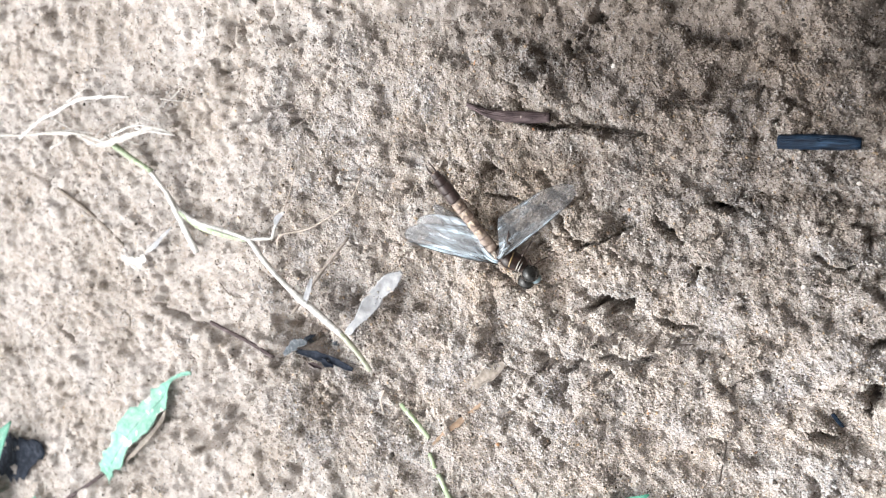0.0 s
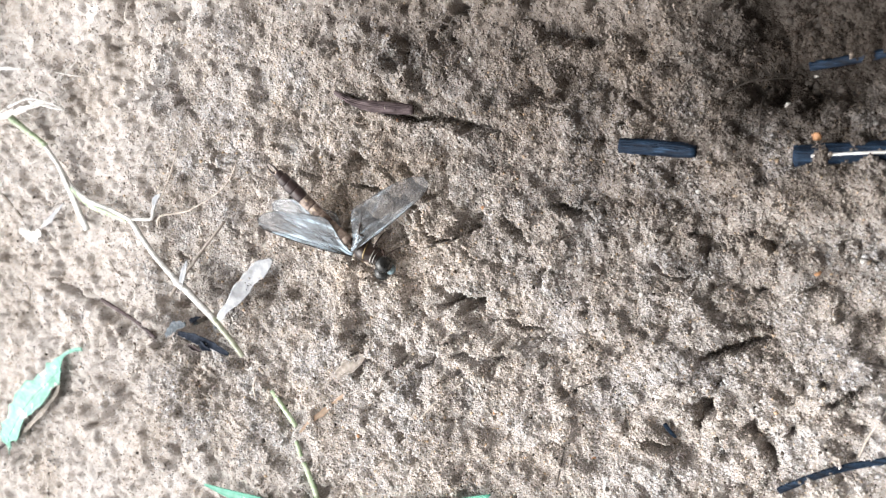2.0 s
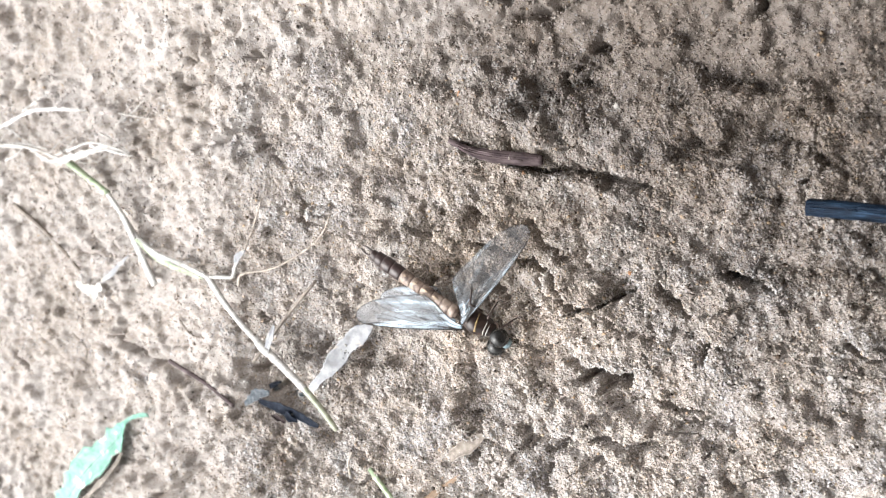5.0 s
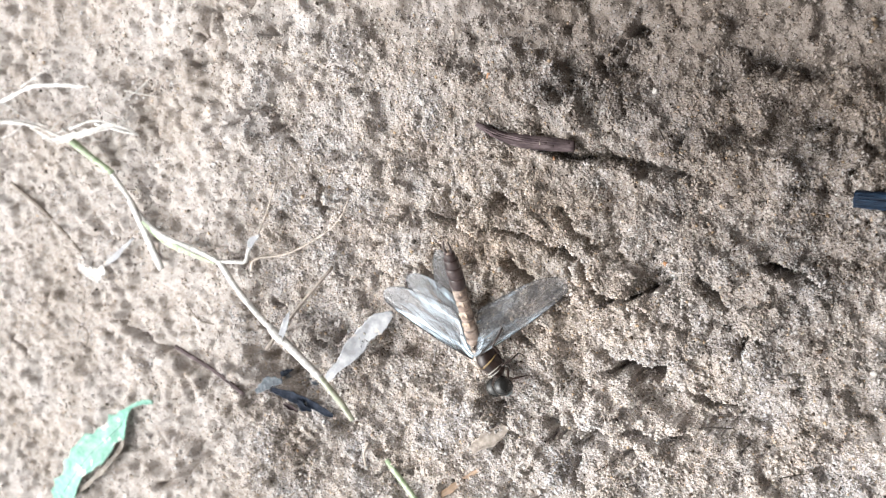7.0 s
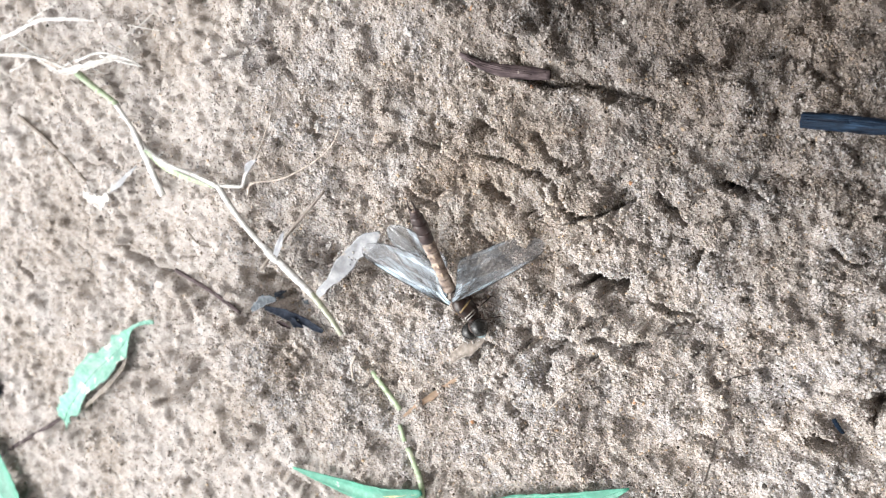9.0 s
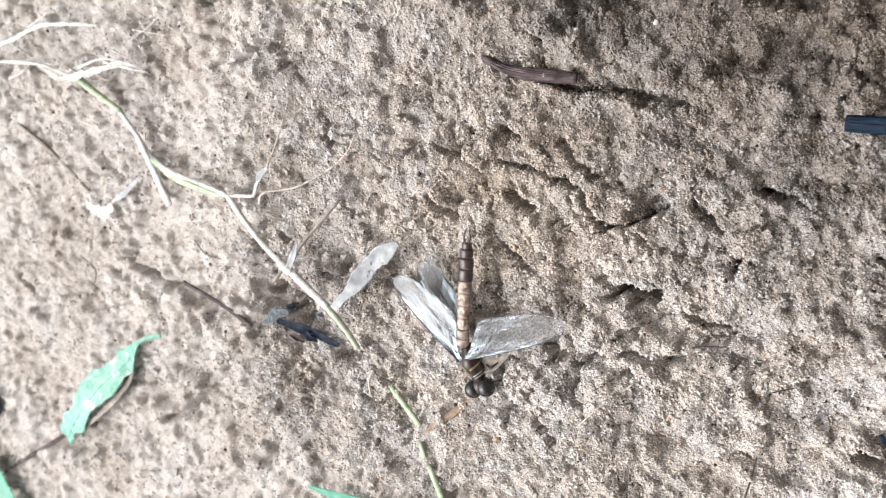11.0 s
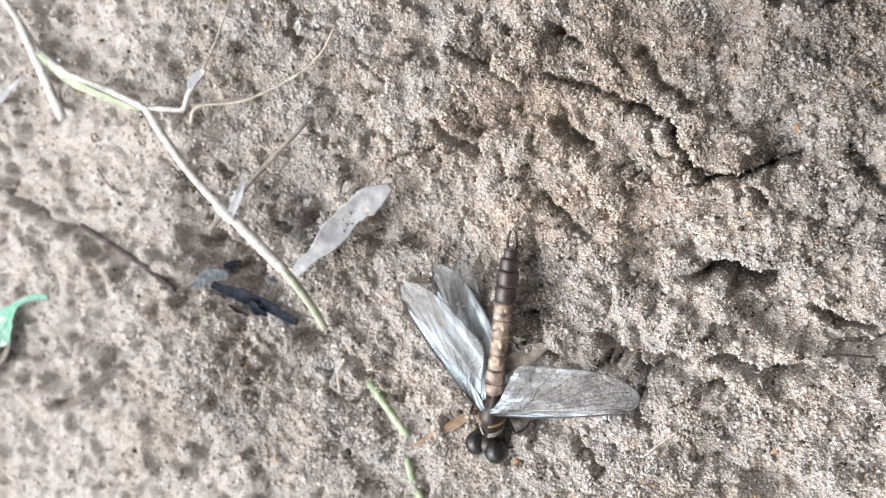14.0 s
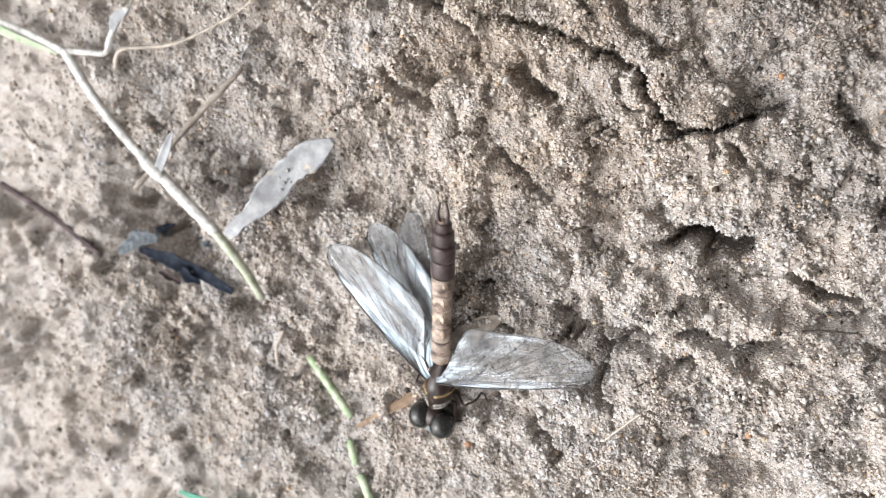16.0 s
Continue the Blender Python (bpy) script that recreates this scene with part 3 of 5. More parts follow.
def build_grains():
    bead = np.array([(1, 0, 0), (-0.5, 0.87, 0), (-0.5, -0.87, 0), (0, 0, 1), (0, 0, -1)], float)
    bead_faces = np.array([(0, 1, 3), (1, 2, 3), (2, 0, 3), (1, 0, 4), (2, 1, 4), (0, 2, 4)])
    scatter("sand_grains", "loose rounded quartz sand grains in tan, white and grey", 11, 265000, -104, 108, -58, 72, 0.27, 0.5, bead, bead_faces)
    scatter("sand_grains", "loose quartz sand grains over the wider ground", 12, 80000, -300, 112, -130, 105, 0.4, 1.3, bead, bead_faces)
    scatter("sand_grains", "dark sand grains beside the charred stalks, shade painted in", 13, 26000, 94, 128, 30, 100, 0.3, 0.45, bead, bead_faces)


def build_shade_bank():
    """A long undercut bank, added out of view behind the camera to block sky light from the right."""
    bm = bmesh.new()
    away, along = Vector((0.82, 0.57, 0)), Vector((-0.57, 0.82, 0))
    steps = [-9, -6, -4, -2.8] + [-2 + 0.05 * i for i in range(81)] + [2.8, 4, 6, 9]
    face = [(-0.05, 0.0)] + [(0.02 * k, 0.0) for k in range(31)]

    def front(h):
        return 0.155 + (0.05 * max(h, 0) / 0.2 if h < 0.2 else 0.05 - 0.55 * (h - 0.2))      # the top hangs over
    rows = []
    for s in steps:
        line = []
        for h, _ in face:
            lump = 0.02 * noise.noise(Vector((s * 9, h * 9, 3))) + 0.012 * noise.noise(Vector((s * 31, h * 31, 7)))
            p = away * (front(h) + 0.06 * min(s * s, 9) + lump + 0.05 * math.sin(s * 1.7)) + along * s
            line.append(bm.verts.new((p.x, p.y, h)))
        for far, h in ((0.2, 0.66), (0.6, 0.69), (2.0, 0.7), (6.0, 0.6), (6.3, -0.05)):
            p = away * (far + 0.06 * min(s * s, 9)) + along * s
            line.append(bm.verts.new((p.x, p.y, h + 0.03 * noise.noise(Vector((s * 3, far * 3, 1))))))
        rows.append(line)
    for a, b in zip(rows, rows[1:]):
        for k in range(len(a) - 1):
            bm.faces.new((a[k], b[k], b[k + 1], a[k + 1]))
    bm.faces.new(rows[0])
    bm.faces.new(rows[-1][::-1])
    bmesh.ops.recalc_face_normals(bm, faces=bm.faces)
    # invented light blocker, shaped as an earth bank
    tagged(part("wall_unseen_shade", bm, DARKSOIL), "unseen dark overhanging bank added to shade the sand", "earth bank", kind="structure")


build_ground()
build_grains()
build_shade_bank()


# ---- plants and litter on the sand ----
def taper(a, b, c):
    """Width that grows from a to b at the middle and falls to c."""
    return lambda u: a + (b - a) * min(1, u / 0.45) ** 0.8 if u < 0.45 else c + (b - c) * (1 - ((u - 0.45) / 0.55) ** 1.7)


def long_stem():
    rng = random.Random(4)
    t = thing("grass_runner", (-110.8, 12.9, 0), "long pale straw-coloured grass runner with green joints lying on sand", "grass stem")
    o = Vector((-110.8, 12.9, 0))

    def rel(pts):
        return [p - o for p in smooth_line(pts, 6)]
    part("dry_end", tube(rel([(-262, 46, 8), (-246.5, 47.5, 10), (-226.2, 47.4, 10), (-205.7, 48.1, 11), (-190.8, 47.5, 11), (-181.9, 44.8, 9), (-175.5, 43, 8)]),
                         lambda u: 0.4 + 0.3 * math.sin(u * 9) ** 2, 8, 0.5, 0.3, rng), TISSUE, t, "dry frayed end")
    part("green_joint", tube(rel([(-176.5, 43.5, 8), (-170.3, 39.1, 6), (-161, 34.4, 5)]), lambda u: 1.2 - 0.3 * u, 8), STEM_GREEN, t, "greenish joint of the stem")
    part("stem", tube(rel([(-162.5, 35.3, 5), (-155, 27.2, 4), (-147, 19.6, 4), (-141, 17.4, 5)]), 0.8, 8, 0.8, 0.05, rng), STRAW, t)
    part("stem", tube(rel([(-147.5, 20.2, 4.2), (-137.3, 17, 6), (-123.1, 15, 8), (-110.8, 12.9, 10)]), lambda u: 1.05 - 0.3 * u, 8, 0.75, 0.06, rng), STRAW, t)
    part("green_strip", blade(rel([(-148, 20.5, 5), (-138, 16.2, 6.3), (-126, 14.2, 8.6), (-112, 12.4, 10.6)]), taper(0.6, 1.6, 0.3), 0.3, 0.15), STEM_GREEN, t, "narrow green strip along the stem")
    part("stem", tube(rel([(-111, 13.2, 10), (-105.9, 6.7, 9), (-98.8, -0.1, 8), (-89.9, -5.6, 8), (-82.4, -10.3, 8), (-76, -14.2, 8)]),
                      lambda u: 1.0 - 0.15 * math.sin(u * 6), 10, 0.85, 0.05, rng), STRAW, t)
    part("node", tube(rel([(-93.5, -3.4, 8.2), (-91, -5, 8.3), (-88.5, -6.5, 8.2)]), lambda u: 1.0 + 0.35 * math.sin(u * math.pi), 10), STRAW, t)
    part("green_end", tube(rel([(-76.5, -13.9, 8), (-73, -17, 7.5), (-70.4, -21.2, 5.5), (-68.6, -25.6, 3.2)]), lambda u: 0.9 - 0.15 * u, 10), STEM_PALE, t, "greenish lower end of the stem")
    part("straw", tube(rel([(-153.9, 27.3, 5), (-147, 16.6, 4.5), (-140.8, 6.6, 3.8)]), lambda u: 1.0 + 0.35 * u, 8, 0.6, 0.05, rng), STRAW, t, "stiff straw splinter")
    part("bud_stalk", tube(rel([(-110.8, 13.2, 10), (-106, 13.6, 9.4), (-102.5, 14.0, 9), (-101, 16.5, 9.6), (-99.8, 18.5, 10)]), 0.55, 6, 1, 0.1, rng), STRAW, t)
    part("bud", blade(rel([(-100, 18, 10), (-98, 20.3, 11), (-94.6, 22.6, 12)]), taper(0.8, 2.2, 0.5), 0.5, 0.3), LEAF_GREY, t, "small grey-white bud leaf")
    part("rootlet", tube(rel([(-102, 11.4, 7), (-99.5, 15, 8), (-90.5, 17.4, 5), (-80.8, 23.2, 3), (-75.9, 27.7, 2.4), (-73.1, 33.6, 2)]), lambda u: 0.38 - 0.18 * u, 6, 1, 0.3, rng), FIBRE, t, "thin hairy rootlet")
    hairy = smooth_line([(-102, 11.4, 7), (-99.5, 15, 8), (-90.5, 17.4, 5), (-80.8, 23.2, 3), (-75.9, 27.7, 2.4), (-73.1, 33.6, 2)], 6)
    for k in range(22):
        p = hairy[rng.randrange(4, len(hairy) - 1)] - o
        d = Vector((rng.uniform(-1, 1), rng.uniform(-1, 1), rng.uniform(-0.1, 0.5))).normalized() * rng.uniform(0.9, 2.2)
        part("root_hair", tube([p, p + d * 0.5 + Vector((0, 0, 0.15)), p + d], lambda u: 0.13 - 0.07 * u, 5), FIBRE, t)
    part("rootlet", tube(rel([(-100.2, 19, 8), (-98.4, 28.3, 5), (-96.3, 36.4, 4)]), 0.22, 5, 1, 0.3, rng), FIBRE, t)
    part("sheath", blade(rel([(-90.5, -7.2, 8), (-87, -1.5, 9.5), (-85.4, 2.8, 10)]), taper(1.2, 2.2, 0.3), 0.6, 0.15), LEAF_GREY, t, "split pale leaf sheath")
    part("dry_leaf", blade(rel([(-228, 46, 10), (-216.5, 52.1, 10), (-207.1, 55.2, 10), (-192.1, 59.8, 10), (-179.2, 60.5, 9), (-168, 60.4, 7)]), taper(0.8, 1.3, 0.4), 0.5, 0.2, 4, 0.4), STRAW, t, "curled dry leaf")
    part("dry_leaf", blade(rel([(-194, 47.2, 10), (-184, 43.5, 9.6), (-176.3, 44.5, 9.4), (-165.4, 46.8, 9.6), (-154.9, 49, 9.6), (-147, 47, 8)]), taper(0.8, 2.1, 0.9), 0.5, 0.2, 5, 0.5, 5), TISSUE, t, "papery whitish dry leaf")
    part("frayed_strand", tube(rel([(-211.7, 54.2, 9.5), (-196.9, 59.1, 9.5), (-179.8, 61.3, 9.5)]), lambda u: 0.5 * (1 - 0.6 * u), 6, 0.5, 0.2, rng), STRAW, t)
    part("frayed_strand", tube(rel([(-175.4, 47.2, 9.5), (-163.0, 50.3, 9.5), (-148.7, 48.4, 9.5)]), lambda u: 0.45 * (1 - 0.6 * u), 6, 0.5, 0.2, rng), STRAW, t)
    part("frayed_strand", tube(rel([(-163.5, 49.3, 9.5), (-152.1, 47.6, 9.5), (-144.0, 46.7, 9.5)]), lambda u: 0.4 * (1 - 0.6 * u), 6, 0.5, 0.2, rng), STRAW, t)
    part("frayed_strand", tube(rel([(-212.0, 47.9, 9.5), (-200.2, 49.0, 9.5), (-185.7, 47.6, 9.5)]), lambda u: 0.4 * (1 - 0.6 * u), 6, 0.5, 0.2, rng), STRAW, t)


    for k in range(14):                      # loose fibres of the frayed end
        x, y = rng.uniform(-225, -158), rng.uniform(42, 60)
        a, span = rng.uniform(-0.5, 0.6), rng.uniform(8, 22)
        p = Vector((x, y, rest(x, y) + rng.uniform(1.0, 4.0))) - o
        d = Vector((math.cos(a), math.sin(a), 0)) * span
        part("frayed_strand", tube(smooth_line([p, p + d * 0.5 + Vector((0, 0, rng.uniform(-0.5, 1.5))), p + d + Vector((0, rng.uniform(-3, 3), rng.uniform(-1.5, 0.5)))], 5), lambda u: 0.34 * (1 - 0.7 * u), 5, 0.5, 0.3, rng), TISSUE if k % 3 else STRAW, t)


def green_pieces():
    for pts, r in (([(-58.8, -35.3), (-53.5, -39.8), (-48.4, -44.1)], 0.8), ([(-48.2, -48.6), (-46.2, -53.0)], 0.7), ([(-45.0, -54.5), (-42.6, -59), (-40.6, -63), (-39, -70)], 0.85)):
        t = thing("stem_fragment", (*pts[0], float(height(*pts[0]))), "short green stem fragment half sunk in sand", "stem fragment", "broken stem pieces")
        low, high = rest(*pts[0]) + 1.0, rest(*pts[-1]) + 1.0
        straight = [(x, y, low + (high - low) * i / (len(pts) - 1)) for i, (x, y) in enumerate(pts)]
        line = [p - Vector((*pts[0], float(height(*pts[0])))) for p in smooth_line(straight, 5)]
        part("stalk", tube(line, lambda u, r=r: r * (0.9 + 0.15 * math.sin(u * 3)), 9, 0.85), STEM_GREEN, t)


def leaf(name, pts, width, mat, label, lift=1.2, cup=0.3, seed=1, tilt=0.0, ragged=0.05, category="leaf", group="", across=8, extra=None, vein=None):
    o = Vector((*pts[0][:2], float(height(*pts[0][:2]))))
    t = thing(name, o, label, category, group)
    raw = [p if len(p) == 3 else (p[0], p[1], rest(p[0], p[1]) + lift) for p in pts]
    line = [p - o for p in smooth_line(raw, 7)]
    part("leaf_blade", blade(line, width, cup, 0.22, across, ragged, seed, tilt), mat, t)
    if vein:
        part("midrib", tube([p + Vector((0, 0, 0.12)) for p in line], lambda u: 0.28 * (1 - 0.7 * u), 5), vein, t)
    if extra:
        extra(t, o)
    return t


def dark_shreds(t, o):
    rng = random.Random(77)
    for k in range(6):
        x, y = rng.uniform(-102, -82), rng.uniform(-28.5, -19.5)
        turn, span = rng.uniform(-0.7, 0.5), rng.uniform(3.0, 6.5)
        d = Vector((math.cos(turn), math.sin(turn), 0)) * span / 2
        h = float(height(x, y)) + 0.7
        c = Vector((x, y, h))
        line = smooth_line([c - d + Vector((0, 0, rng.uniform(-0.4, 0.6))), c + Vector((0, 0, rng.uniform(0.2, 1.0))), c + d + Vector((0, 0, rng.uniform(-0.6, 0.5)))], 5)
        part("shred", blade([p - o for p in line], taper(0.6, rng.uniform(1.2, 2.6), 0.5), rng.uniform(0.4, 1.1), 0.16, 5, 0.4, 700 + k, rng.uniform(-0.6, 0.6)), (LEAF_NAVY, BROWN, LEAF_BLUE)[k % 3], t)


def litter():
    leaf("dead_leaf", [(-73.5, -14, 8.5), (-71, -11, 8.5), (-67.9, -7.3, 7.5), (-64.7, -1.7, 5.5), (-60.8, 2.4, 4.5), (-57, 5.8, 3.5)], lambda u: 1.5 + 3.6 * min(1, u / 0.55) ** 1.3 - 3.6 * max(0, (u - 0.78) / 0.22) ** 1.4 + 0.5 * math.sin(u * 17), LEAF_GREY,
         "grey-white dead leaf piece dusted with sand", cup=0.15, seed=3, tilt=-0.2, ragged=0.10, across=10)
    leaf("green_leaf", [(-193.3, -84.2), (-185.5, -75.6), (-173.5, -61.0), (-161.5, -48.5), (-156.5, -42.0), (-151, -38.2), (-145, -36.4)], lambda u: 6.5 + 3.2 * math.sin(min(u / 0.6, 1) * 3.0) - (5.6 * ((u - 0.5) / 0.22) if 0.5 < u < 0.72 else 5.6 if u >= 0.72 else 0), LEAF_PALE,
         "torn pale green leaf lying on sand", lift=3.0, seed=5, ragged=0.28, vein=LEAF_PALE,
         extra=lambda t, o: part("torn_strip", blade([p - o for p in smooth_line(on_ground([(-180, -76), (-170, -67), (-161, -56), (-158, -48)], 3), 5)], taper(0.8, 2.0, 0.5), 0.3, 0.2, 4, 0.2, 6), DRY, t, "dry brown torn margin"))
    leaf("green_leaf", [(-284, -134), (-273, -114), (-261.9, -96.0), (-253, -81), (-247, -70)], taper(9, 14, 0.5), LEAF_GREEN, "upright green grass leaf with pale tip", lift=7, seed=6, vein=LEAF_PALE)
    leaf("green_leaf", [(-214, -133), (-223, -121), (-231, -110), (-237, -101)], taper(15, 13, 1.5), LEAF_GREEN, "blunt green leaf end", lift=3, seed=7)
    leaf("grass_leaf", [(-39, -66), (-45, -68.5), (-52, -71), (-66, -71.5), (-83, -70.2)], taper(1.5, 6.2, 0.6), LEAF_GREEN, "short green grass blade with yellow base, sprinkled with sand", lift=2.6, seed=8,
         extra=lambda t, o: part("yellow_base", blade([p - o for p in smooth_line(on_ground([(-40, -67.6), (-47, -70.9), (-56, -73.0)], 2.75), 5)], taper(1.5, 3.6, 1.0), 0.3, 0.24, 5, 0.1), LEAF_YELLOW, t, "yellowed base"))
    leaf("grass_leaf", [(-44, -80), (-28, -71.5), (-9.2, -62.5), (7.0, -54.2), (19.8, -45.6)], taper(7, 10.5, 0.4), LEAF_GREEN, "broad green grass blade with a pointed tip", lift=4.0, seed=9, cup=0.2, vein=LEAF_GREEN)
    leaf("leaf_scrap", [(-179.5, 3.0), (-174, 1.4), (-170, 1.2), (-165.5, 3.2)], taper(1.5, 4.0, 2.6), TISSUE, "small white papery leaf scrap", lift=2.0, seed=10, ragged=0.35,
         extra=lambda t, o: part("film", blade([p - o for p in smooth_line(on_ground([(-168, 3.5), (-160, 9), (-152, 15)], 2.2), 5)], taper(1.0, 2.0, 0.4), 0.3, 0.1, 4, 0.3, 11), LEAF_GREY, t, "thin grey shred"))
    leaf("dark_leaf", [(-99, -23.6, 1.2), (-92, -23.6, 1.8), (-84, -24.6, 1.6), (-76.5, -26.8, 1.0)], taper(1.2, 3.0, 1.4), LEAF_NAVY, "dark crumpled rotting leaf in a sand hollow", seed=12, ragged=0.18, cup=0.5,
         extra=dark_shreds)
    # a flat navy sheet with ragged margins, low on the sand
    leaf("navy_sheet", [(-276, -90), (-262, -89), (-248, -87), (-232, -80)], taper(10, 20, 5), LEAF_NAVY, "flat blue-black ragged sheet under a green leaf", lift=1.0, seed=18, ragged=0.25, cup=0.04)
    leaf("leaf_scrap", [(-103, -25, 2.6), (-97, -20.5, 4.0), (-92, -19.0, 4.4)], taper(1.2, 3.0, 1.4), LEAF_BLUE, "crumpled blue-grey leaf scrap in a hollow", seed=14, ragged=0.3, cup=0.5)
    leaf("seed_husk", [(-32.5, -25.6), (-29, -22.4), (-25.5, -19.6), (-23, -17.6)], taper(1.8, 3.8, 1.4), DRY, "ribbed grey-brown seed husk half sunk in sand", lift=0.5, seed=15, cup=0.7, ragged=0.18, category="husk")
    leaf("dry_leaf", [(-47.5, -46.0), (-42, -41), (-36, -35.5), (-30, -30)], taper(0.5, 1.8, 0.8), ORANGE, "thin orange-brown dry leaf half buried", lift=0.1, seed=16, ragged=0.25)


def stalk(name, pts, r, mat, label, lift, group="", seed=1, flat=0.6, category="stick", split=None, thin=1.0):
    """A weathered stalk: a ribbed, slightly flattened rod with broken ends."""
    o = Vector((*pts[0][:2], float(height(*pts[0][:2]))))
    t = thing(name, o, label, category, group)
    rng = random.Random(seed)
    raw = [p if len(p) == 3 else (p[0], p[1], rest(p[0], p[1]) + lift) for p in pts]
    if r > 0.85 and len(pts[0]) == 2:         # stiff: one straight slope over the lumps
        slope = np.polyfit([p[0] for p in raw], [p[2] for p in raw], 1)
        raw = [(p[0], p[1], float(np.polyval(slope, p[0]))) for p in raw]
    line = [p - o for p in smooth_line(raw, 8)]
    bm = tube(line, lambda u: r * (1 - 0.25 * max(0, u - 0.8) / 0.2) * (thin + (1 - thin) * min(1.0, u / 0.55)), 14, flat)
    for v in bm.verts:                       # a rough skin
        v.co += Vector((rng.uniform(-1, 1), rng.uniform(-1, 1), rng.uniform(-1, 1))) * 0.05 * r * MM
    part("stalk", bm, mat, t)
    for i in range(3 if r > 0.6 else 0):     # fibres that stand proud
        a, b = sorted((rng.uniform(0.05, 0.6), rng.uniform(0.5, 1.0)))
        seg = line[int(a * (len(line) - 1)):max(int(b * (len(line) - 1)), int(a * (len(line) - 1)) + 2) + 1]
        if len(seg) > 1:
            off = rng.uniform(-0.6, 0.6) * r
            part("fibre", tube([p + Vector((0, off, r * flat * 0.86)) for p in seg], 0.13 * r, 5), mat, t)
    if split:
        part("pale_core", tube([p + Vector((0, -0.1 * r, r * flat * 0.95)) for p in line[int(len(line) * split[0]):int(len(line) * split[1])]], 0.15 * r, 6), STRAW, t, "pale exposed core")
    return t


def sticks():
    g = "charred stalk pieces"
    stalk("charred_stick", [(46.0, 43.6), (54, 43.5), (63.5, 43.0)], 1.75, CHAR, "short blue-black charred stalk half sunk in sand", 1.2, g, 21, 0.75)
    stalk("charred_stick", [(82.5, 43.0), (92, 44.2), (103, 45.2), (116, 46)], 2.2, CHAR, "blue-black charred stalk with a pale split core", 0.4, g, 22, 0.75, split=(0.12, 0.7))
    stalk("charred_stick", [(83.0, 62.0), (92, 63.4), (101, 65), (114, 67)], 1.0, CHAR, "thin charred stalk crusted with sand", -0.3, g, 23)
    stalk("charred_stick", [(86.5, -28.2), (94, -22.4), (101, -18.6), (112, -14)], 0.75, CHAR, "thin blue-black charred stalk lying on sand", 0.7, g, 24)
    stalk("charred_stick", [(58, -49.5), (66, -43.2), (75, -36.0)], 0.9, CHAR, "thin blue-black charred stalk partly covered by sand", 0.7, g, 25)
    stalk("charred_chip", [(60.6, -19.6), (61.8, -21.4), (62.8, -23.0)], 0.5, CHAR, "tiny charred chip standing in sand", 0.9, "", 26, category="chip")
    stalk("brown_twig", [(-36.5, 54.5), (-31, 52.2), (-26, 51.2), (-19.7, 50.7), (-12.8, 50.5)], 1.65, BROWN, "purple-brown dry twig half buried in sand", 2.0, "", 27, 0.6, "twig", thin=0.35)
    stalk("thin_stick", [(-95, -9.8, 8), (-86.3, 2.9, 5.5), (-77.0, 15, 3)], 0.5, DRY, "thin grey-brown dry stick across the runner", 0, "", 28, 1, "twig")
    stalk("thin_stick", [(-138.5, -18.2), (-122.2, -22.8), (-107.0, -26.3)], 0.7, BROWN, "thin brown straw in a furrow", 0.9, "", 29, 0.7, "twig")
    stalk("thin_stick", [(-218, 27), (-199.6, 17.8), (-178, 5.4)], 0.7, HUSK, "thin brown stalk pressed into sand", 0.0, "", 30, 0.7, "twig")
    stalk("root_thread", [(75.5, 47.5), (75.0, 51.5), (74.6, 55)], 0.2, DARKSOIL, "thin black root thread", 1.2, "", 31, 1, "root")
    stalk("root_thread", [(66, 55), (72, 58.5), (80, 60)], 0.2, DARKSOIL, "thin black root thread over a hollow", 1.2, "", 32, 1, "root")
    stalk("rootlet", [(-64.5, -31.5), (-65.6, -35), (-65.2, -38.5)], 0.35, FIBRE, "short thin pale rootlet", 0.8, "", 33, 1, "root")
    stalk("dark_fibre", [(18, -9.5), (23, -7.5), (28, -6.6)], 0.14, DARKSOIL, "hair-thin dark root fibre on sand", 0.3, "", 34, 1, "root")
    # dark rod drawn for a twig together with its shadow line
    stalk("thin_stick", [(-238.7, -113.7), (-225.9, -103.7), (-206.9, -91.1), (-190.7, -80.1)], 0.8, BROWN, "dark brown stalk standing in for a twig and its shadow line", 0.2, "", 35, 0.7, "twig")
    g = "loose root fibres"
    stalk("root_fibre", [(-2.0, -30.7), (2.5, -25.1), (9.6, -18.3)], 0.16, FIBRE, "hair-thin pale root fibre on sand", 0.5, g, 60, 1, "root")
    stalk("root_fibre", [(36.2, -40.3), (37.0, -35.3), (37.7, -29.7)], 0.2, DARKSOIL, "hair-thin dark root fibre on sand", 0.5, g, 61, 1, "root")
    stalk("root_fibre", [(100.0, 2.5), (103.4, 2.0), (106.4, 0.6)], 0.25, DARKSOIL, "hair-thin dark root fibre on sand", 0.5, g, 62, 1, "root")
    stalk("root_fibre", [(0.5, -21.8), (3.0, -19.8), (4.9, -18.1)], 0.13, DARKSOIL, "hair-thin dark root fibre on sand", 0.5, g, 63, 1, "root")
    stalk("root_fibre", [(-49.7, 7.2), (-48.1, 3.4), (-49.4, -1.8)], 0.14, FIBRE, "hair-thin pale root fibre on sand", 0.5, g, 64, 1, "root")
    stalk("root_fibre", [(-52.5, -11.1), (-53.2, -18.5), (-51.7, -26.4)], 0.14, FIBRE, "hair-thin pale root fibre on sand", 0.5, g, 65, 1, "root")
    stalk("root_fibre", [(7.6, 55.4), (10.0, 51.6), (13.6, 49.2)], 0.16, DARKSOIL, "hair-thin dark root fibre on sand", 0.5, g, 66, 1, "root")
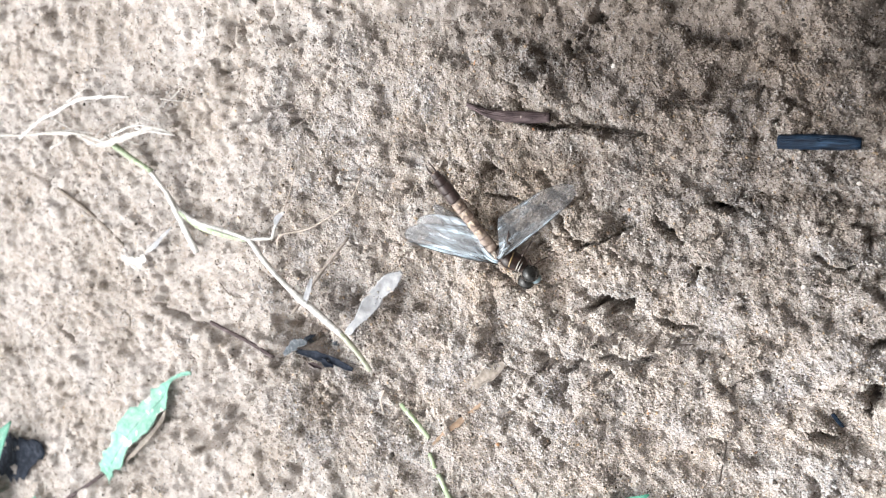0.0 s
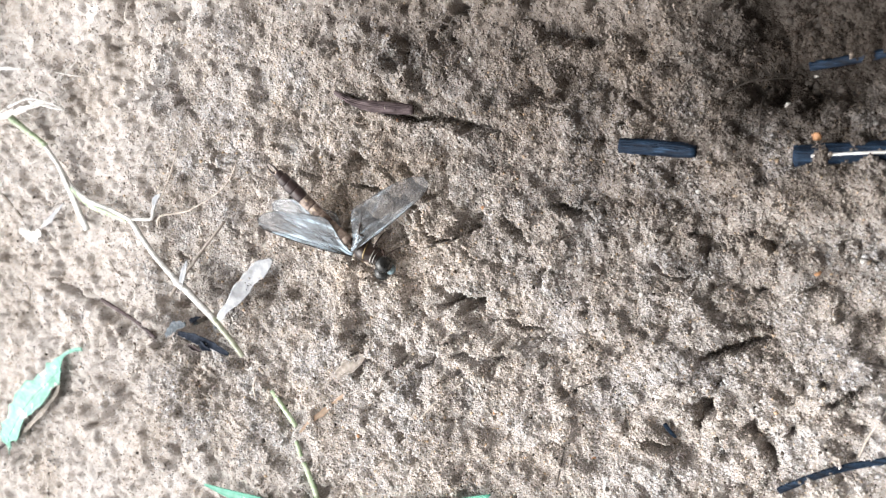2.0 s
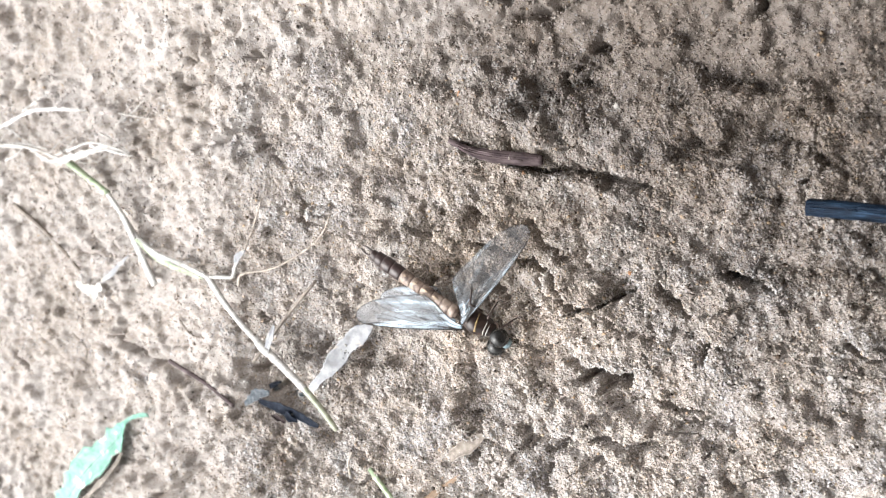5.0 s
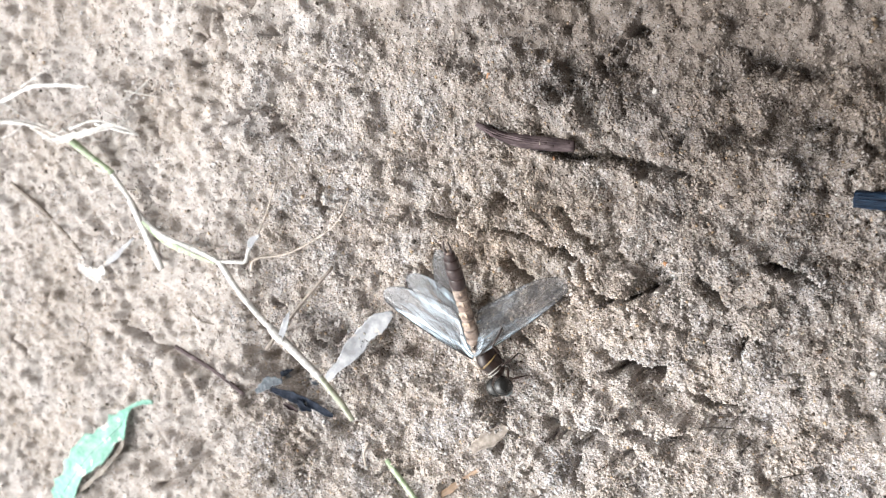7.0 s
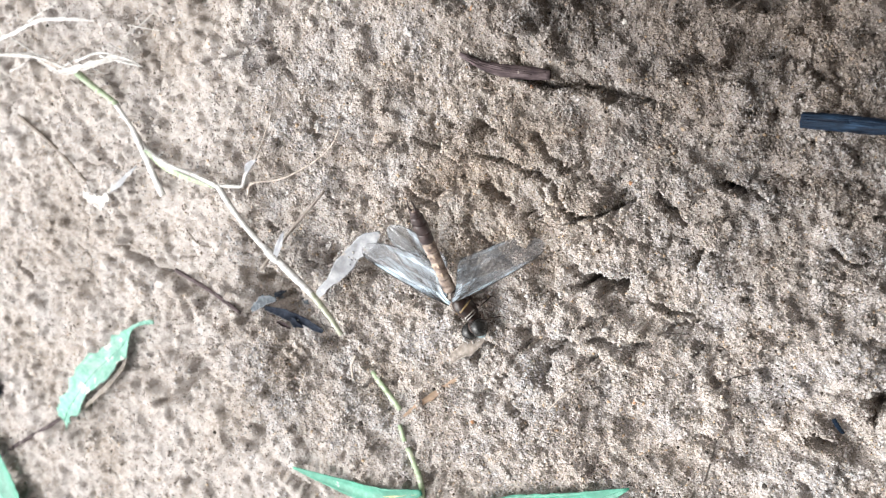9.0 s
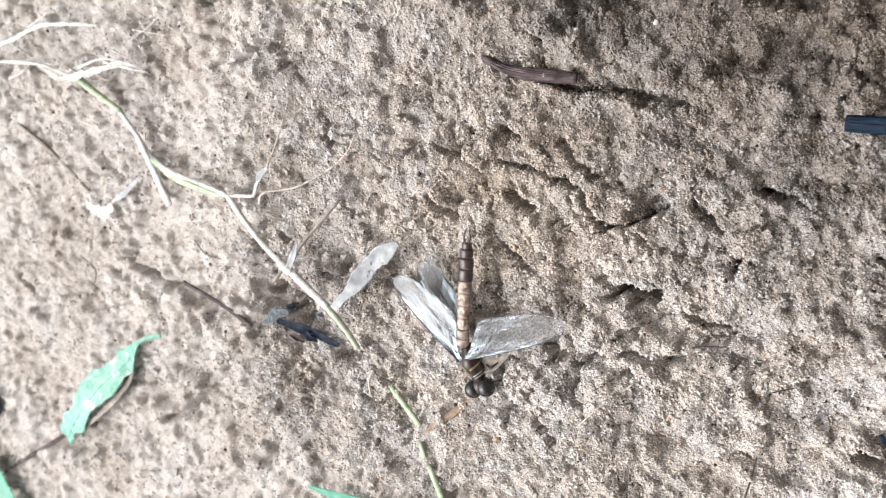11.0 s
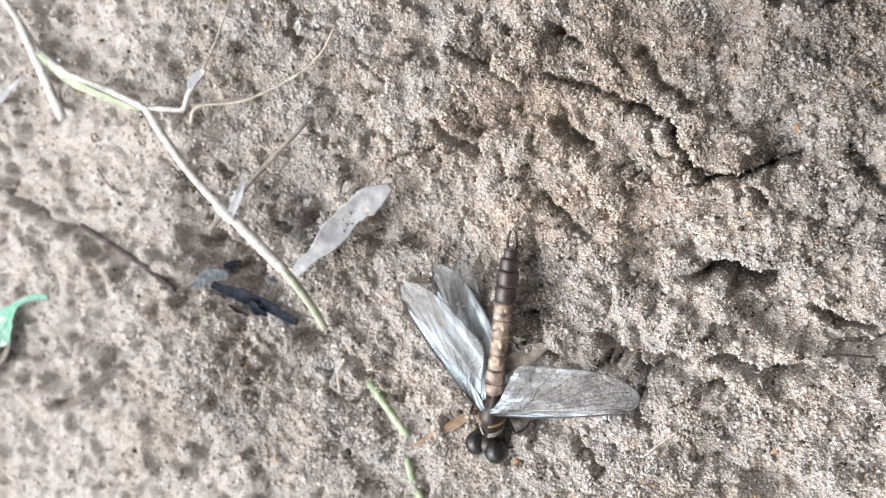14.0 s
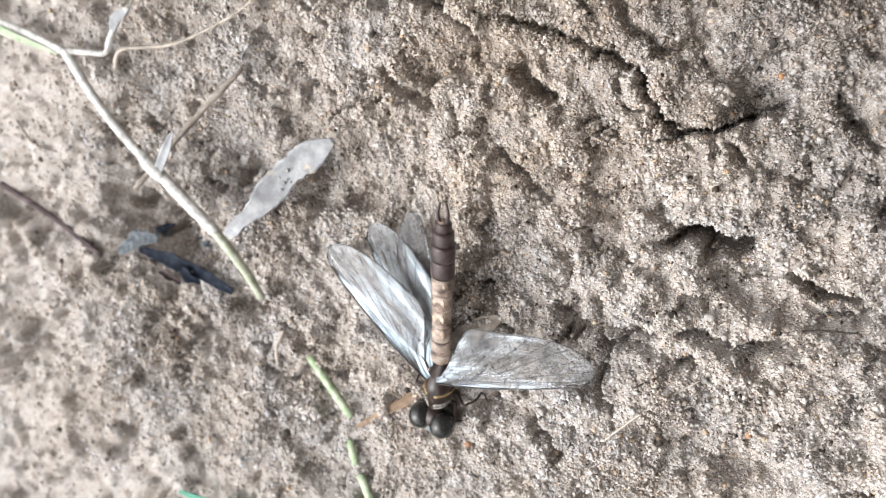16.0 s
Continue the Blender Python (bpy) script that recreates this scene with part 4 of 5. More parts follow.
    stalk("root_fibre", [(100.9, -17.0), (102.4, -12.2), (105.1, -6.2)], 0.2, FIBRE, "hair-thin pale root fibre on sand", 0.5, g, 67, 1, "root")
    stalk("root_fibre", [(15.8, 24.1), (19.7, 20.5), (24.4, 16.7)], 0.16, HUSK, "hair-thin brown root fibre on sand", 0.5, g, 68, 1, "root")
    stalk("root_fibre", [(-133.3, -3.8), (-127.0, -7.5), (-120.9, -7.9)], 0.2, HUSK, "hair-thin brown root fibre on sand", 0.5, g, 69, 1, "root")
    stalk("root_fibre", [(-187.8, -16.4), (-181.8, -20.6), (-182.4, -25.8)], 0.2, HUSK, "hair-thin brown root fibre on sand", 0.5, g, 70, 1, "root")
    stalk("root_fibre", [(45.3, -12.2), (42.0, -13.5), (38.7, -15.1)], 0.13, DARKSOIL, "hair-thin dark root fibre on sand", 0.5, g, 71, 1, "root")


def chip(name, at, r, mat, label, category, seed, group=""):
    rng = random.Random(seed)
    bm = bmesh.new()
    bmesh.ops.create_icosphere(bm, subdivisions=2, radius=r * MM)
    for v in bm.verts:
        v.co *= 1 + rng.uniform(-0.3, 0.3)
        v.co.z *= 0.7
    ob = part(name, bm, mat)
    ob.location = Vector((*at, float(height(*at)) + 0.3 * r)) * MM
    ob.rotation_euler = (rng.uniform(-0.5, 0.5), rng.uniform(-0.5, 0.5), rng.uniform(0, 6))
    return tagged(ob, label, category, group)


def crumbs():
    rng = random.Random(91)
    cam.data.dof.focus_object = chip("pebble", (7.0, 5.5), 0.5, TISSUE, "tiny rounded white quartz pebble lying on sand", "pebble", 118, "tiny pebbles")
    for line, top in (([(47, 43.6), (62.5, 43)], 2.2), ([(84, 43.2), (103, 45.2)], 2.7), ([(86, 62.6), (101, 65)], 2.6), ([(88, -27), (101, -18.6)], 1.8), ([(59, -48.6), (74, -36.8)], 1.5), ([(-32, 52.7), (-14, 50.1)], 1.2)):
        (x0, y0), (x1, y1) = line
        for k in range(4):
            u = rng.uniform(0, 1)
            x, y = x0 + (x1 - x0) * u, y0 + (y1 - y0) * u + rng.uniform(-0.7, 0.7)
            c = chip("sand_crumb", (x, y), rng.uniform(0.25, 0.5), HUSK, "crumb of pale sand lying on a stalk", "sand crumb", 900 + k + int(top * 100), "sand crumbs on stalks")
            c.location.z = (rest(x, y) + top - 0.45) * MM
    chip("orange_fragment", (86.2, 47.3), 0.95, REDBIT, "small orange clay fragment beside a charred stalk", "fragment", 41)
    for k in range(12):                      # sand stuck on the dead leaf
        u, side = rng.uniform(0.0, 0.8), rng.uniform(-1.0, 1.0)
        a = Vector((-73.5, -14, 8.5)).lerp(Vector((-60.8, 2.4, 4.5)), u) + Vector((0.8, -0.6, 0)) * side * (0.6 + u)
        c = chip("sand_crumb", (a.x, a.y), rng.uniform(0.2, 0.42), TISSUE if k % 2 else LEAF_GREY, "pale crumb of sand stuck on a dead leaf", "sand crumb", 960 + k, "sand crumbs on the leaf")
        c.location.z = (a.z + 0.25) * MM
    for k in range(26):                      # sand stuck along the runner
        u = rng.choice((rng.uniform(0.0, 1.0), rng.uniform(0.35, 0.6)))
        a = Vector((-107, 8, 9)).lerp(Vector((-76, -14.2, 8)), u) + Vector((0.6, 0.9, 0)) * rng.choice((-1, 1)) * rng.uniform(0.6, 1.7)
        c = chip("sand_crumb", (a.x, a.y), rng.uniform(0.25, 0.7), TISSUE if k % 3 else HUSK, "crumb of sand stuck along a grass runner", "sand crumb", 1000 + k, "sand crumbs on the runner")
        c.location.z = (a.z - rng.uniform(0.2, 1.0)) * MM
    rng = random.Random(42)
    for k in range(34):
        at = (rng.uniform(74, 112), rng.uniform(50, 84))
        chip("soil_clod", at, rng.uniform(0.45, 1.1), DARKSOIL, "crumb of dark humus soil in a hollow", "soil clod", 300 + k, "dark soil crumbs")
    rng = random.Random(43)
    for k in range(46):
        at = (rng.uniform(-70, 100), rng.uniform(-60, 75))
        chip("charcoal_speck", at, rng.uniform(0.3, 0.75), DARKSOIL, "tiny black charcoal speck on sand", "charcoal", 50 + k, "charcoal specks")
    for k in range(40):
        at = (rng.uniform(-70, 100), rng.uniform(-60, 75))
        chip("pebble", at, rng.uniform(0.4, 0.85), TISSUE if k % 5 else REDBIT, "tiny rounded white quartz pebble" if k % 5 else "tiny rounded orange clay pebble", "pebble", 120 + k, "tiny pebbles")


# ---- the dragonfly ----
def wing_material(name, root, tip, dense):
    """A thin grey-brown film, half clear, with the sky's silvery reflection painted on as hard streaks near its root.
    """
    m, n, l, b = material(name, 0.34, 0.9)
    co = n.new("ShaderNodeTexCoord").outputs["Object"]
    mp = n.new("ShaderNodeMapping")
    mp.inputs["Scale"].default_value = (0.2, 1.0, 1.0)
    l.new(co, mp.inputs["Vector"])
    t = noise_tex(n, l, mp.outputs[0], 420, 2.0)
    fine = noise_tex(n, l, co, 900, 2)
    sep = n.new("ShaderNodeSeparateXYZ")
    l.new(co, sep.inputs[0])
    inner = n.new("ShaderNodeMapRange")          # painted sheen: stronger on the inner half than on the outer half
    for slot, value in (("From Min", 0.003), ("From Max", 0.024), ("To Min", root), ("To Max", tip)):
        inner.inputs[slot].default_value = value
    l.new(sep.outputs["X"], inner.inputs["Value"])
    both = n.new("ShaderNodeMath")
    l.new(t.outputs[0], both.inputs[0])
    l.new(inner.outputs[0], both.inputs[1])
    edge = n.new("ShaderNodeMath")               # more painted sheen along the pleated leading margin
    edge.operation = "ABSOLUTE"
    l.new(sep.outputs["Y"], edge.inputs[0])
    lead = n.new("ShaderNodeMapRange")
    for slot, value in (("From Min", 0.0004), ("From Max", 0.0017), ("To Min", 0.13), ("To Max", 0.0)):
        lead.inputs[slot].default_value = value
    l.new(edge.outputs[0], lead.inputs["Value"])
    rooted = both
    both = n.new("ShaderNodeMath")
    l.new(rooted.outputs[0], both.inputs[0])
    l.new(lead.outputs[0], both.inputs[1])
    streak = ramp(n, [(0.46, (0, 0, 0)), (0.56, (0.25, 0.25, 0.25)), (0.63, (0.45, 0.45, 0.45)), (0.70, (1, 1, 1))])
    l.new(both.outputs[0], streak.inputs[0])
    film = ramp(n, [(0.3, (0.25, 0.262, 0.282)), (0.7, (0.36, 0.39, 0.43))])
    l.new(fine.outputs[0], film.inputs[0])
    # pale blue streak colour stands in for reflected sky
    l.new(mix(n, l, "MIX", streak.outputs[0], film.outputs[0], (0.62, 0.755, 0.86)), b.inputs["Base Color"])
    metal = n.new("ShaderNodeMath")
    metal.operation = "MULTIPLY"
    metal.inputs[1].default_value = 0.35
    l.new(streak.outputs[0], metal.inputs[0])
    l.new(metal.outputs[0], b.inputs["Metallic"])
    bump(n, l, fine.outputs[0], 0.12, 0.0003, b)
    clear = n.new("ShaderNodeBsdfTransparent")
    clear.inputs[0].default_value = (0.94, 0.93, 0.92, 1)
    share = n.new("ShaderNodeMath")
    share.operation = "MULTIPLY_ADD"
    share.inputs[1].default_value = 0.50
    share.inputs[2].default_value = dense
    l.new(streak.outputs[0], share.inputs[0])
    mx = n.new("ShaderNodeMixShader")
    l.new(share.outputs[0], mx.inputs[0])
    l.new(clear.outputs[0], mx.inputs[1])
    l.new(b.outputs[0], mx.inputs[2])
    l.new(mx.outputs[0], n["Material Output"].inputs[0])
    return m


def body_material(name, stops, scale, axis_stretch, rough=0.35):
    return plain_material(name, stops, scale, rough, axis_stretch, 0.5, 0.3, 0.00015)


# right wings get a denser film, so their painted sky sheen looks brighter
WING_RIGHT = wing_material("painted_sheen_wing_membrane", 0.11, -0.09, 0.40)
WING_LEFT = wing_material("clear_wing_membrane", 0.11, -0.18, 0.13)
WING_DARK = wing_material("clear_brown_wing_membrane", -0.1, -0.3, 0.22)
VEIN = body_material("wing_vein", [(0.3, (0.02, 0.017, 0.016)), (0.7, (0.06, 0.05, 0.045))], 900, (1, 1, 1))
EYE = body_material("dark_glossy_eye", [(0.3, (0.012, 0.012, 0.011)), (0.6, (0.026, 0.026, 0.025)), (0.8, (0.06, 0.075, 0.085))], 700, (1, 1, 1), 0.07)
FACE = body_material("bluish_face", [(0.3, (0.05, 0.07, 0.08)), (0.7, (0.30, 0.42, 0.46))], 1100, (1, 1, 1), 0.3)
THORAX = body_material("brown_thorax", [(0.3, (0.013, 0.009, 0.008)), (0.55, (0.036, 0.022, 0.018)), (0.75, (0.10, 0.065, 0.05))], 700, (0.4, 1.5, 1), 0.32)
STRIPE = body_material("yellow_stripe", [(0.3, (0.16, 0.10, 0.04)), (0.7, (0.36, 0.26, 0.12))], 900, (1, 1, 1), 0.4)
ABD_TAN = body_material("tan_mottled_abdomen", [(0.36, (0.09, 0.062, 0.052)), (0.46, (0.25, 0.185, 0.15)), (0.62, (0.44, 0.36, 0.305))], 640, (1.0, 0.6, 1), 0.38)
ABD_DARK = body_material("dark_purple_brown_abdomen", [(0.3, (0.025, 0.017, 0.017)), (0.7, (0.085, 0.058, 0.055))], 620, (1, 1, 1), 0.3)
ABD_SPOT = body_material("orange_tan_spot", [(0.3, (0.38, 0.285, 0.20)), (0.7, (0.56, 0.45, 0.34))], 900, (1, 1, 1), 0.42)
LEG = body_material("dark_leg", [(0.3, (0.02, 0.014, 0.012)), (0.7, (0.09, 0.06, 0.05))], 900, (1, 1, 1), 0.35)


def ball(at, radii, detail=3, squash=None):
    bm = bmesh.new()
    bmesh.ops.create_icosphere(bm, subdivisions=detail, radius=1.0)
    for v in bm.verts:
        c = Vector((v.co.x * radii[0], v.co.y * radii[1], v.co.z * radii[2]))
        if squash:
            c = squash(c)
        v.co = (c + Vector(at)) * MM
    return bm


def wing_shape(length, chord, hind, lead):
    """Leading and trailing margin at u in 0..1: a narrow root, the widest chord inside the middle, a rounded tip."""
    def margins(u):
        top = 0.05 * chord * math.sin(math.pi * min(u / 0.8, 1.0))
        g = min(1.0, u / (0.27 if hind else 0.40))
        g = g * g * (3 - 2 * g)
        low = -chord * ((0.10 + 0.90 * g) if hind else (0.12 + 0.88 * g)) * (1 - 0.26 * max(0.0, u - 0.3) / 0.7)
        s = max(0.0, (u - 0.62) / 0.38)
        mid = -0.30 * chord
        top, low = mid + (top - mid) * math.sqrt(max(0.0, 1 - s ** 4.5)), mid + (low - mid) * math.sqrt(max(0.0, 1 - s ** 2.3))
        return (top, min(low, top - 0.02))
    return margins


def fold(v, u):
    """The pleats of the membrane across the chord, deepest along the leading margin."""
    return (0.22 * math.cos(v * 26) * math.exp(-v * 3.2) + 0.05 * math.sin(v * 15 + u * 4)) * (1 - 0.6 * u) + 0.10 * math.sin(u * 7 + v * 5) + 0.5 * (v - 0.4) ** 2 * u


def wing(name, parent, length, chord, hind, lead, label, film):
    margins = wing_shape(length, chord, hind, lead)
    nu, nv = 44, 16

    def at(u, v, lift=0.0):
        top, low = margins(u)
        return Vector((u * length, lead * (top + (low - top) * v), fold(v, u) + lift)) * MM
    bm = bmesh.new()
    sheets = []
    for lift in (0.02, -0.02):
        sheets.append([[bm.verts.new(at(i / nu, k / nv, lift)) for k in range(nv + 1)] for i in range(nu + 1)])
    for s in sheets:
        for i in range(nu):
            for k in range(nv):
                bm.faces.new((s[i][k], s[i + 1][k], s[i + 1][k + 1], s[i][k + 1]))
    a, b = sheets
    for i in range(nu):
        for k in (0, nv):
            bm.faces.new((a[i][k], a[i + 1][k], b[i + 1][k], b[i][k]))
    for k in range(nv):
        for i in (0, nu):
            bm.faces.new((a[i][k], a[i][k + 1], b[i][k + 1], b[i][k]))
    bmesh.ops.recalc_face_normals(bm, faces=bm.faces)
    w = part(name, bm, film, parent, label)

    def vein(bmv, path, r):
        tube([at(u, v, 0.03) / MM for u, v in path], r, 4, bm=bmv)
    rng = random.Random(len(name) * 7 + int(length))
    for path, r in (([(i / 24 * 0.97, 0.0) for i in range(25)], 0.10), ([(i / 24 * 0.5, 0.05 - 0.05 * (i / 24) ** 3) for i in range(25)], 0.06), ([(i / 24 * 0.96, 0.09 + 0.03 * i / 24) for i in range(25)], 0.07)):
        main = bmesh.new()
        vein(main, path, r)
        part("main_vein", main, VEIN, w)

    def course(k, s):
        """Branch vein k at s in 0..1: it leaves the root along the leading margin and bends down to the trailing one."""
        return ((0.97, 0.93, 0.86, 0.76, 0.64, 0.50, 0.36, 0.25)[k] * s ** (1 - 0.02 * k), 0.12 + ((0.42, 0.68, 0.9, 0.96, 0.97, 0.97, 0.96, 0.9)[k] - 0.12) * s ** (2.6 - 0.17 * k))
    for k in range(8):
        branch = bmesh.new()
        vein(branch, [course(k, j / 14) for j in range(15)], 0.05)
        part("branch_vein", branch, VEIN, w)
    rim = bmesh.new()
    vein(rim, [(0.03 + 0.95 * i / 20, 0.985) for i in range(21)], 0.05)
    part("rim_vein", rim, VEIN, w)
    verts, faces = [], []

    def stroke(p, q, r):
        """A hair-thin three-sided bar between two places of the membrane."""
        p, q = at(*p, 0.03), at(*q, 0.03)
        n = (q - p).cross(Vector((0, 0, 1))).normalized() * r * MM
        base = len(verts)
        for c in (p, q):
            verts.extend((c + n, c - n, c + Vector((0, 0, r * MM))))
        faces.extend([(base + i, base + (i + 1) % 3, base + 3 + (i + 1) % 3, base + 3 + i) for i in range(3)])
    for k in range(7):                       # rungs between neighbouring veins
        for j in range(26):
            s = 0.12 + 0.86 * (j + rng.uniform(-0.2, 0.2)) / 26
            p, q = course(k, s), course(k + 1, s)
            stroke(p, (p[0] + (q[0] - p[0]) * 0.55 + 0.004, p[1] + (q[1] - p[1]) * 0.55), 0.023)
            stroke((p[0] + (q[0] - p[0]) * 0.45, p[1] + (q[1] - p[1]) * 0.45), q, 0.023)
    for k in range(34):
        u = 0.06 + 0.86 * k / 34
        stroke((u, 0.0), (u + 0.003, 0.11), 0.035)
    for k in range(90):
        u, v = rng.uniform(0.3, 0.93), rng.uniform(0.2, 0.9)
        stroke((u, v), (u + rng.uniform(0.01, 0.03), v + rng.uniform(0.0, 0.06)), 0.025)
    cross = bpy.data.meshes.new("cross_vein")
    cross.from_pydata(verts, [], faces)
    tagged(part("cross_vein", cross, VEIN, w), kind="stuff")
    spot = bmesh.new()
    tube([at(u, 0.035, 0.06) / MM for u in (0.83, 0.85, 0.875, 0.90)], 0.22, 6, 0.4, bm=spot)
    part("wing_spot", spot, VEIN, w, "dark spot near the wing tip")
    return w


def dragonfly():
    t = tagged(new("dragonfly"), "brown dragonfly with glassy spread wings crawling over sand", "dragonfly")
    t.empty_display_size = 0.01
    thorax = part("thorax", ball((3.4, 0, -1.9), (5.4, 2.5, 2.9), 4, lambda c: c + Vector((0, 0, 0.35 * math.cos(c.x * 0.9)))), THORAX, t, "brown striped thorax")
    for side in (1, -1):
        for x0, lean, mat, wide in ((4.6, 0.9, STRIPE, 0.32), (6.6, 0.5, TISSUE, 0.16), (7.3, 0.4, TISSUE, 0.14)):
            line = []
            for k in range(9):
                a = radians(15 + 95 * k / 8)
                x = x0 - lean * k / 8 * 1.6
                rad = math.sqrt(max(0.1, 1 - ((x - 3.4) / 5.4) ** 2))
                line.append(Vector((x, side * 2.5 * rad * math.sin(a) * 1.0, -1.9 + 2.9 * rad * math.cos(a) + 0.2)))
            part("stripe", tube(line, wide, 6, 0.5), mat, thorax, "ochre stripe" if mat is STRIPE else "thin whitish streak")
    head = part("head", ball((10.0, 0, -1.3), (2.0, 2.4, 2.0), 3), THORAX, t, "dark head")
    for side in (1, -1):
        part("eye", ball((10.4, side * 2.15, -0.7), (2.35, 2.2, 2.4), 4), EYE, head, "large dark glossy compound eye")
    part("face", ball((12.3, 0, -1.9), (1.2, 1.6, 1.4), 3), FACE, head, "bluish-grey face")
    part("neck", tube([Vector((7.5, 0, -1.6)), Vector((9, 0, -1.5)), Vector((10, 0, -1.4))], 1.1, 10), THORAX, t)
    # six legs
    for side in (1, -1):
        for x, kx, fx, out in ((7.4, 9.5, 11.0, 3.6), (5.0, 5.8, 5.2, 4.8), (2.6, 0.4, -2.6, 5.4)):
            leg = part("leg", tube(smooth_line([(x, side * 1.6, -3.6), (x + 0.3, side * 2.4, -3.7), (kx, side * out, -1.8)], 4), lambda u: 0.42 - 0.12 * u, 7), LEG, t)
            part("shin", tube(smooth_line([(kx, side * out, -1.8), ((kx + fx) / 2, side * (out + 0.9), -4.2), (fx, side * (out + 0.7), -6.6)], 4), lambda u: 0.26 - 0.1 * u, 6), LEG, leg)
            part("foot", tube(smooth_line([(fx, side * (out + 0.7), -6.6), (fx + 0.5, side * (out + 1.3), -7.0), (fx + 1.2, side * (out + 1.6), -7.0)], 3), 0.14, 5), LEG, leg)
    # the abdomen: ten rings that run along its own x axis to the tail
    abdomen = part("abdomen", tube([Vector((x, 0, 0)) for x in (-0.5, 1, 3, 6, 12, 18, 24, 26.5)], lambda u: 1.15 - 0.35 * u, 12), ABD_TAN, t, "slender banded tan and brown abdomen")
    ends = [0.0, 1.8, 4.2, 7.2, 10.4, 13.6, 16.8, 19.8, 22.6, 24.8, 26.4]
    for k in range(10):
        x0, x1 = ends[k], ends[k + 1]
        r = (1.8, 1.75, 1.6, 1.6, 1.65, 1.75, 1.9, 1.95, 1.75, 1.3)[k]
        prof = lambda u, r=r: r * (0.97 + 0.045 * math.sin(u * math.pi))
        ring = part("segment", tube([Vector((x0 + (x1 - x0) * j / 6 * 0.985, 0, 0)) for j in range(7)], prof, 16, 0.9), ABD_TAN if k < 6 else ABD_DARK, abdomen,
                    "tan segment mottled with brown" if k < 6 else "dark purple-brown segment")
    for k in range(2, 6):
        for side in (1, -1):
            x = (ends[k] + ends[k + 1]) / 2 + 0.4
            part("orange_spot", tube([Vector((x - 0.9, side * 0.62, 1.22)), Vector((x, side * 0.66, 1.32)), Vector((x + 0.8, side * 0.62, 1.22))], lambda u: 0.2 + 0.28 * math.sin(u * math.pi), 8, 0.35), ABD_SPOT, abdomen, "orange-tan spot")
    for k in range(1, 7):
        part("joint_band", tube([Vector((ends[k] - 0.13, 0, 0)), Vector((ends[k] + 0.13, 0, 0))], (1.66, 1.66, 1.56, 1.52, 1.55, 1.63, 1.72)[k], 16, 0.9), ABD_DARK, abdomen, "dark joint band")
    for side in (1, -1):
        part("tail_clasper", tube(smooth_line([(26, side * 0.5, 0.1), (27.8, side * 0.85, 0.2), (29.6, side * 0.5, 0.1)], 5), lambda u: 0.36 - 0.2 * u, 7), ABD_DARK, abdomen)
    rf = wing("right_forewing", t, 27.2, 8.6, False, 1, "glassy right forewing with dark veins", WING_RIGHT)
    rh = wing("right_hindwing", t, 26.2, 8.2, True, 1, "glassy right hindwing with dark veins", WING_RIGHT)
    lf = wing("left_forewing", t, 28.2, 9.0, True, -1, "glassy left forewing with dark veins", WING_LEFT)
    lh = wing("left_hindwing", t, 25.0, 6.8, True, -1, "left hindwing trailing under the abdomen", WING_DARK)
    return t, abdomen, rf, rh, lf, lh


long_stem()
green_pieces()
litter()
sticks()
crumbs()
DRAGONFLY, ABDOMEN, RIGHT_FORE, RIGHT_HIND, LEFT_FORE, LEFT_HIND = dragonfly()


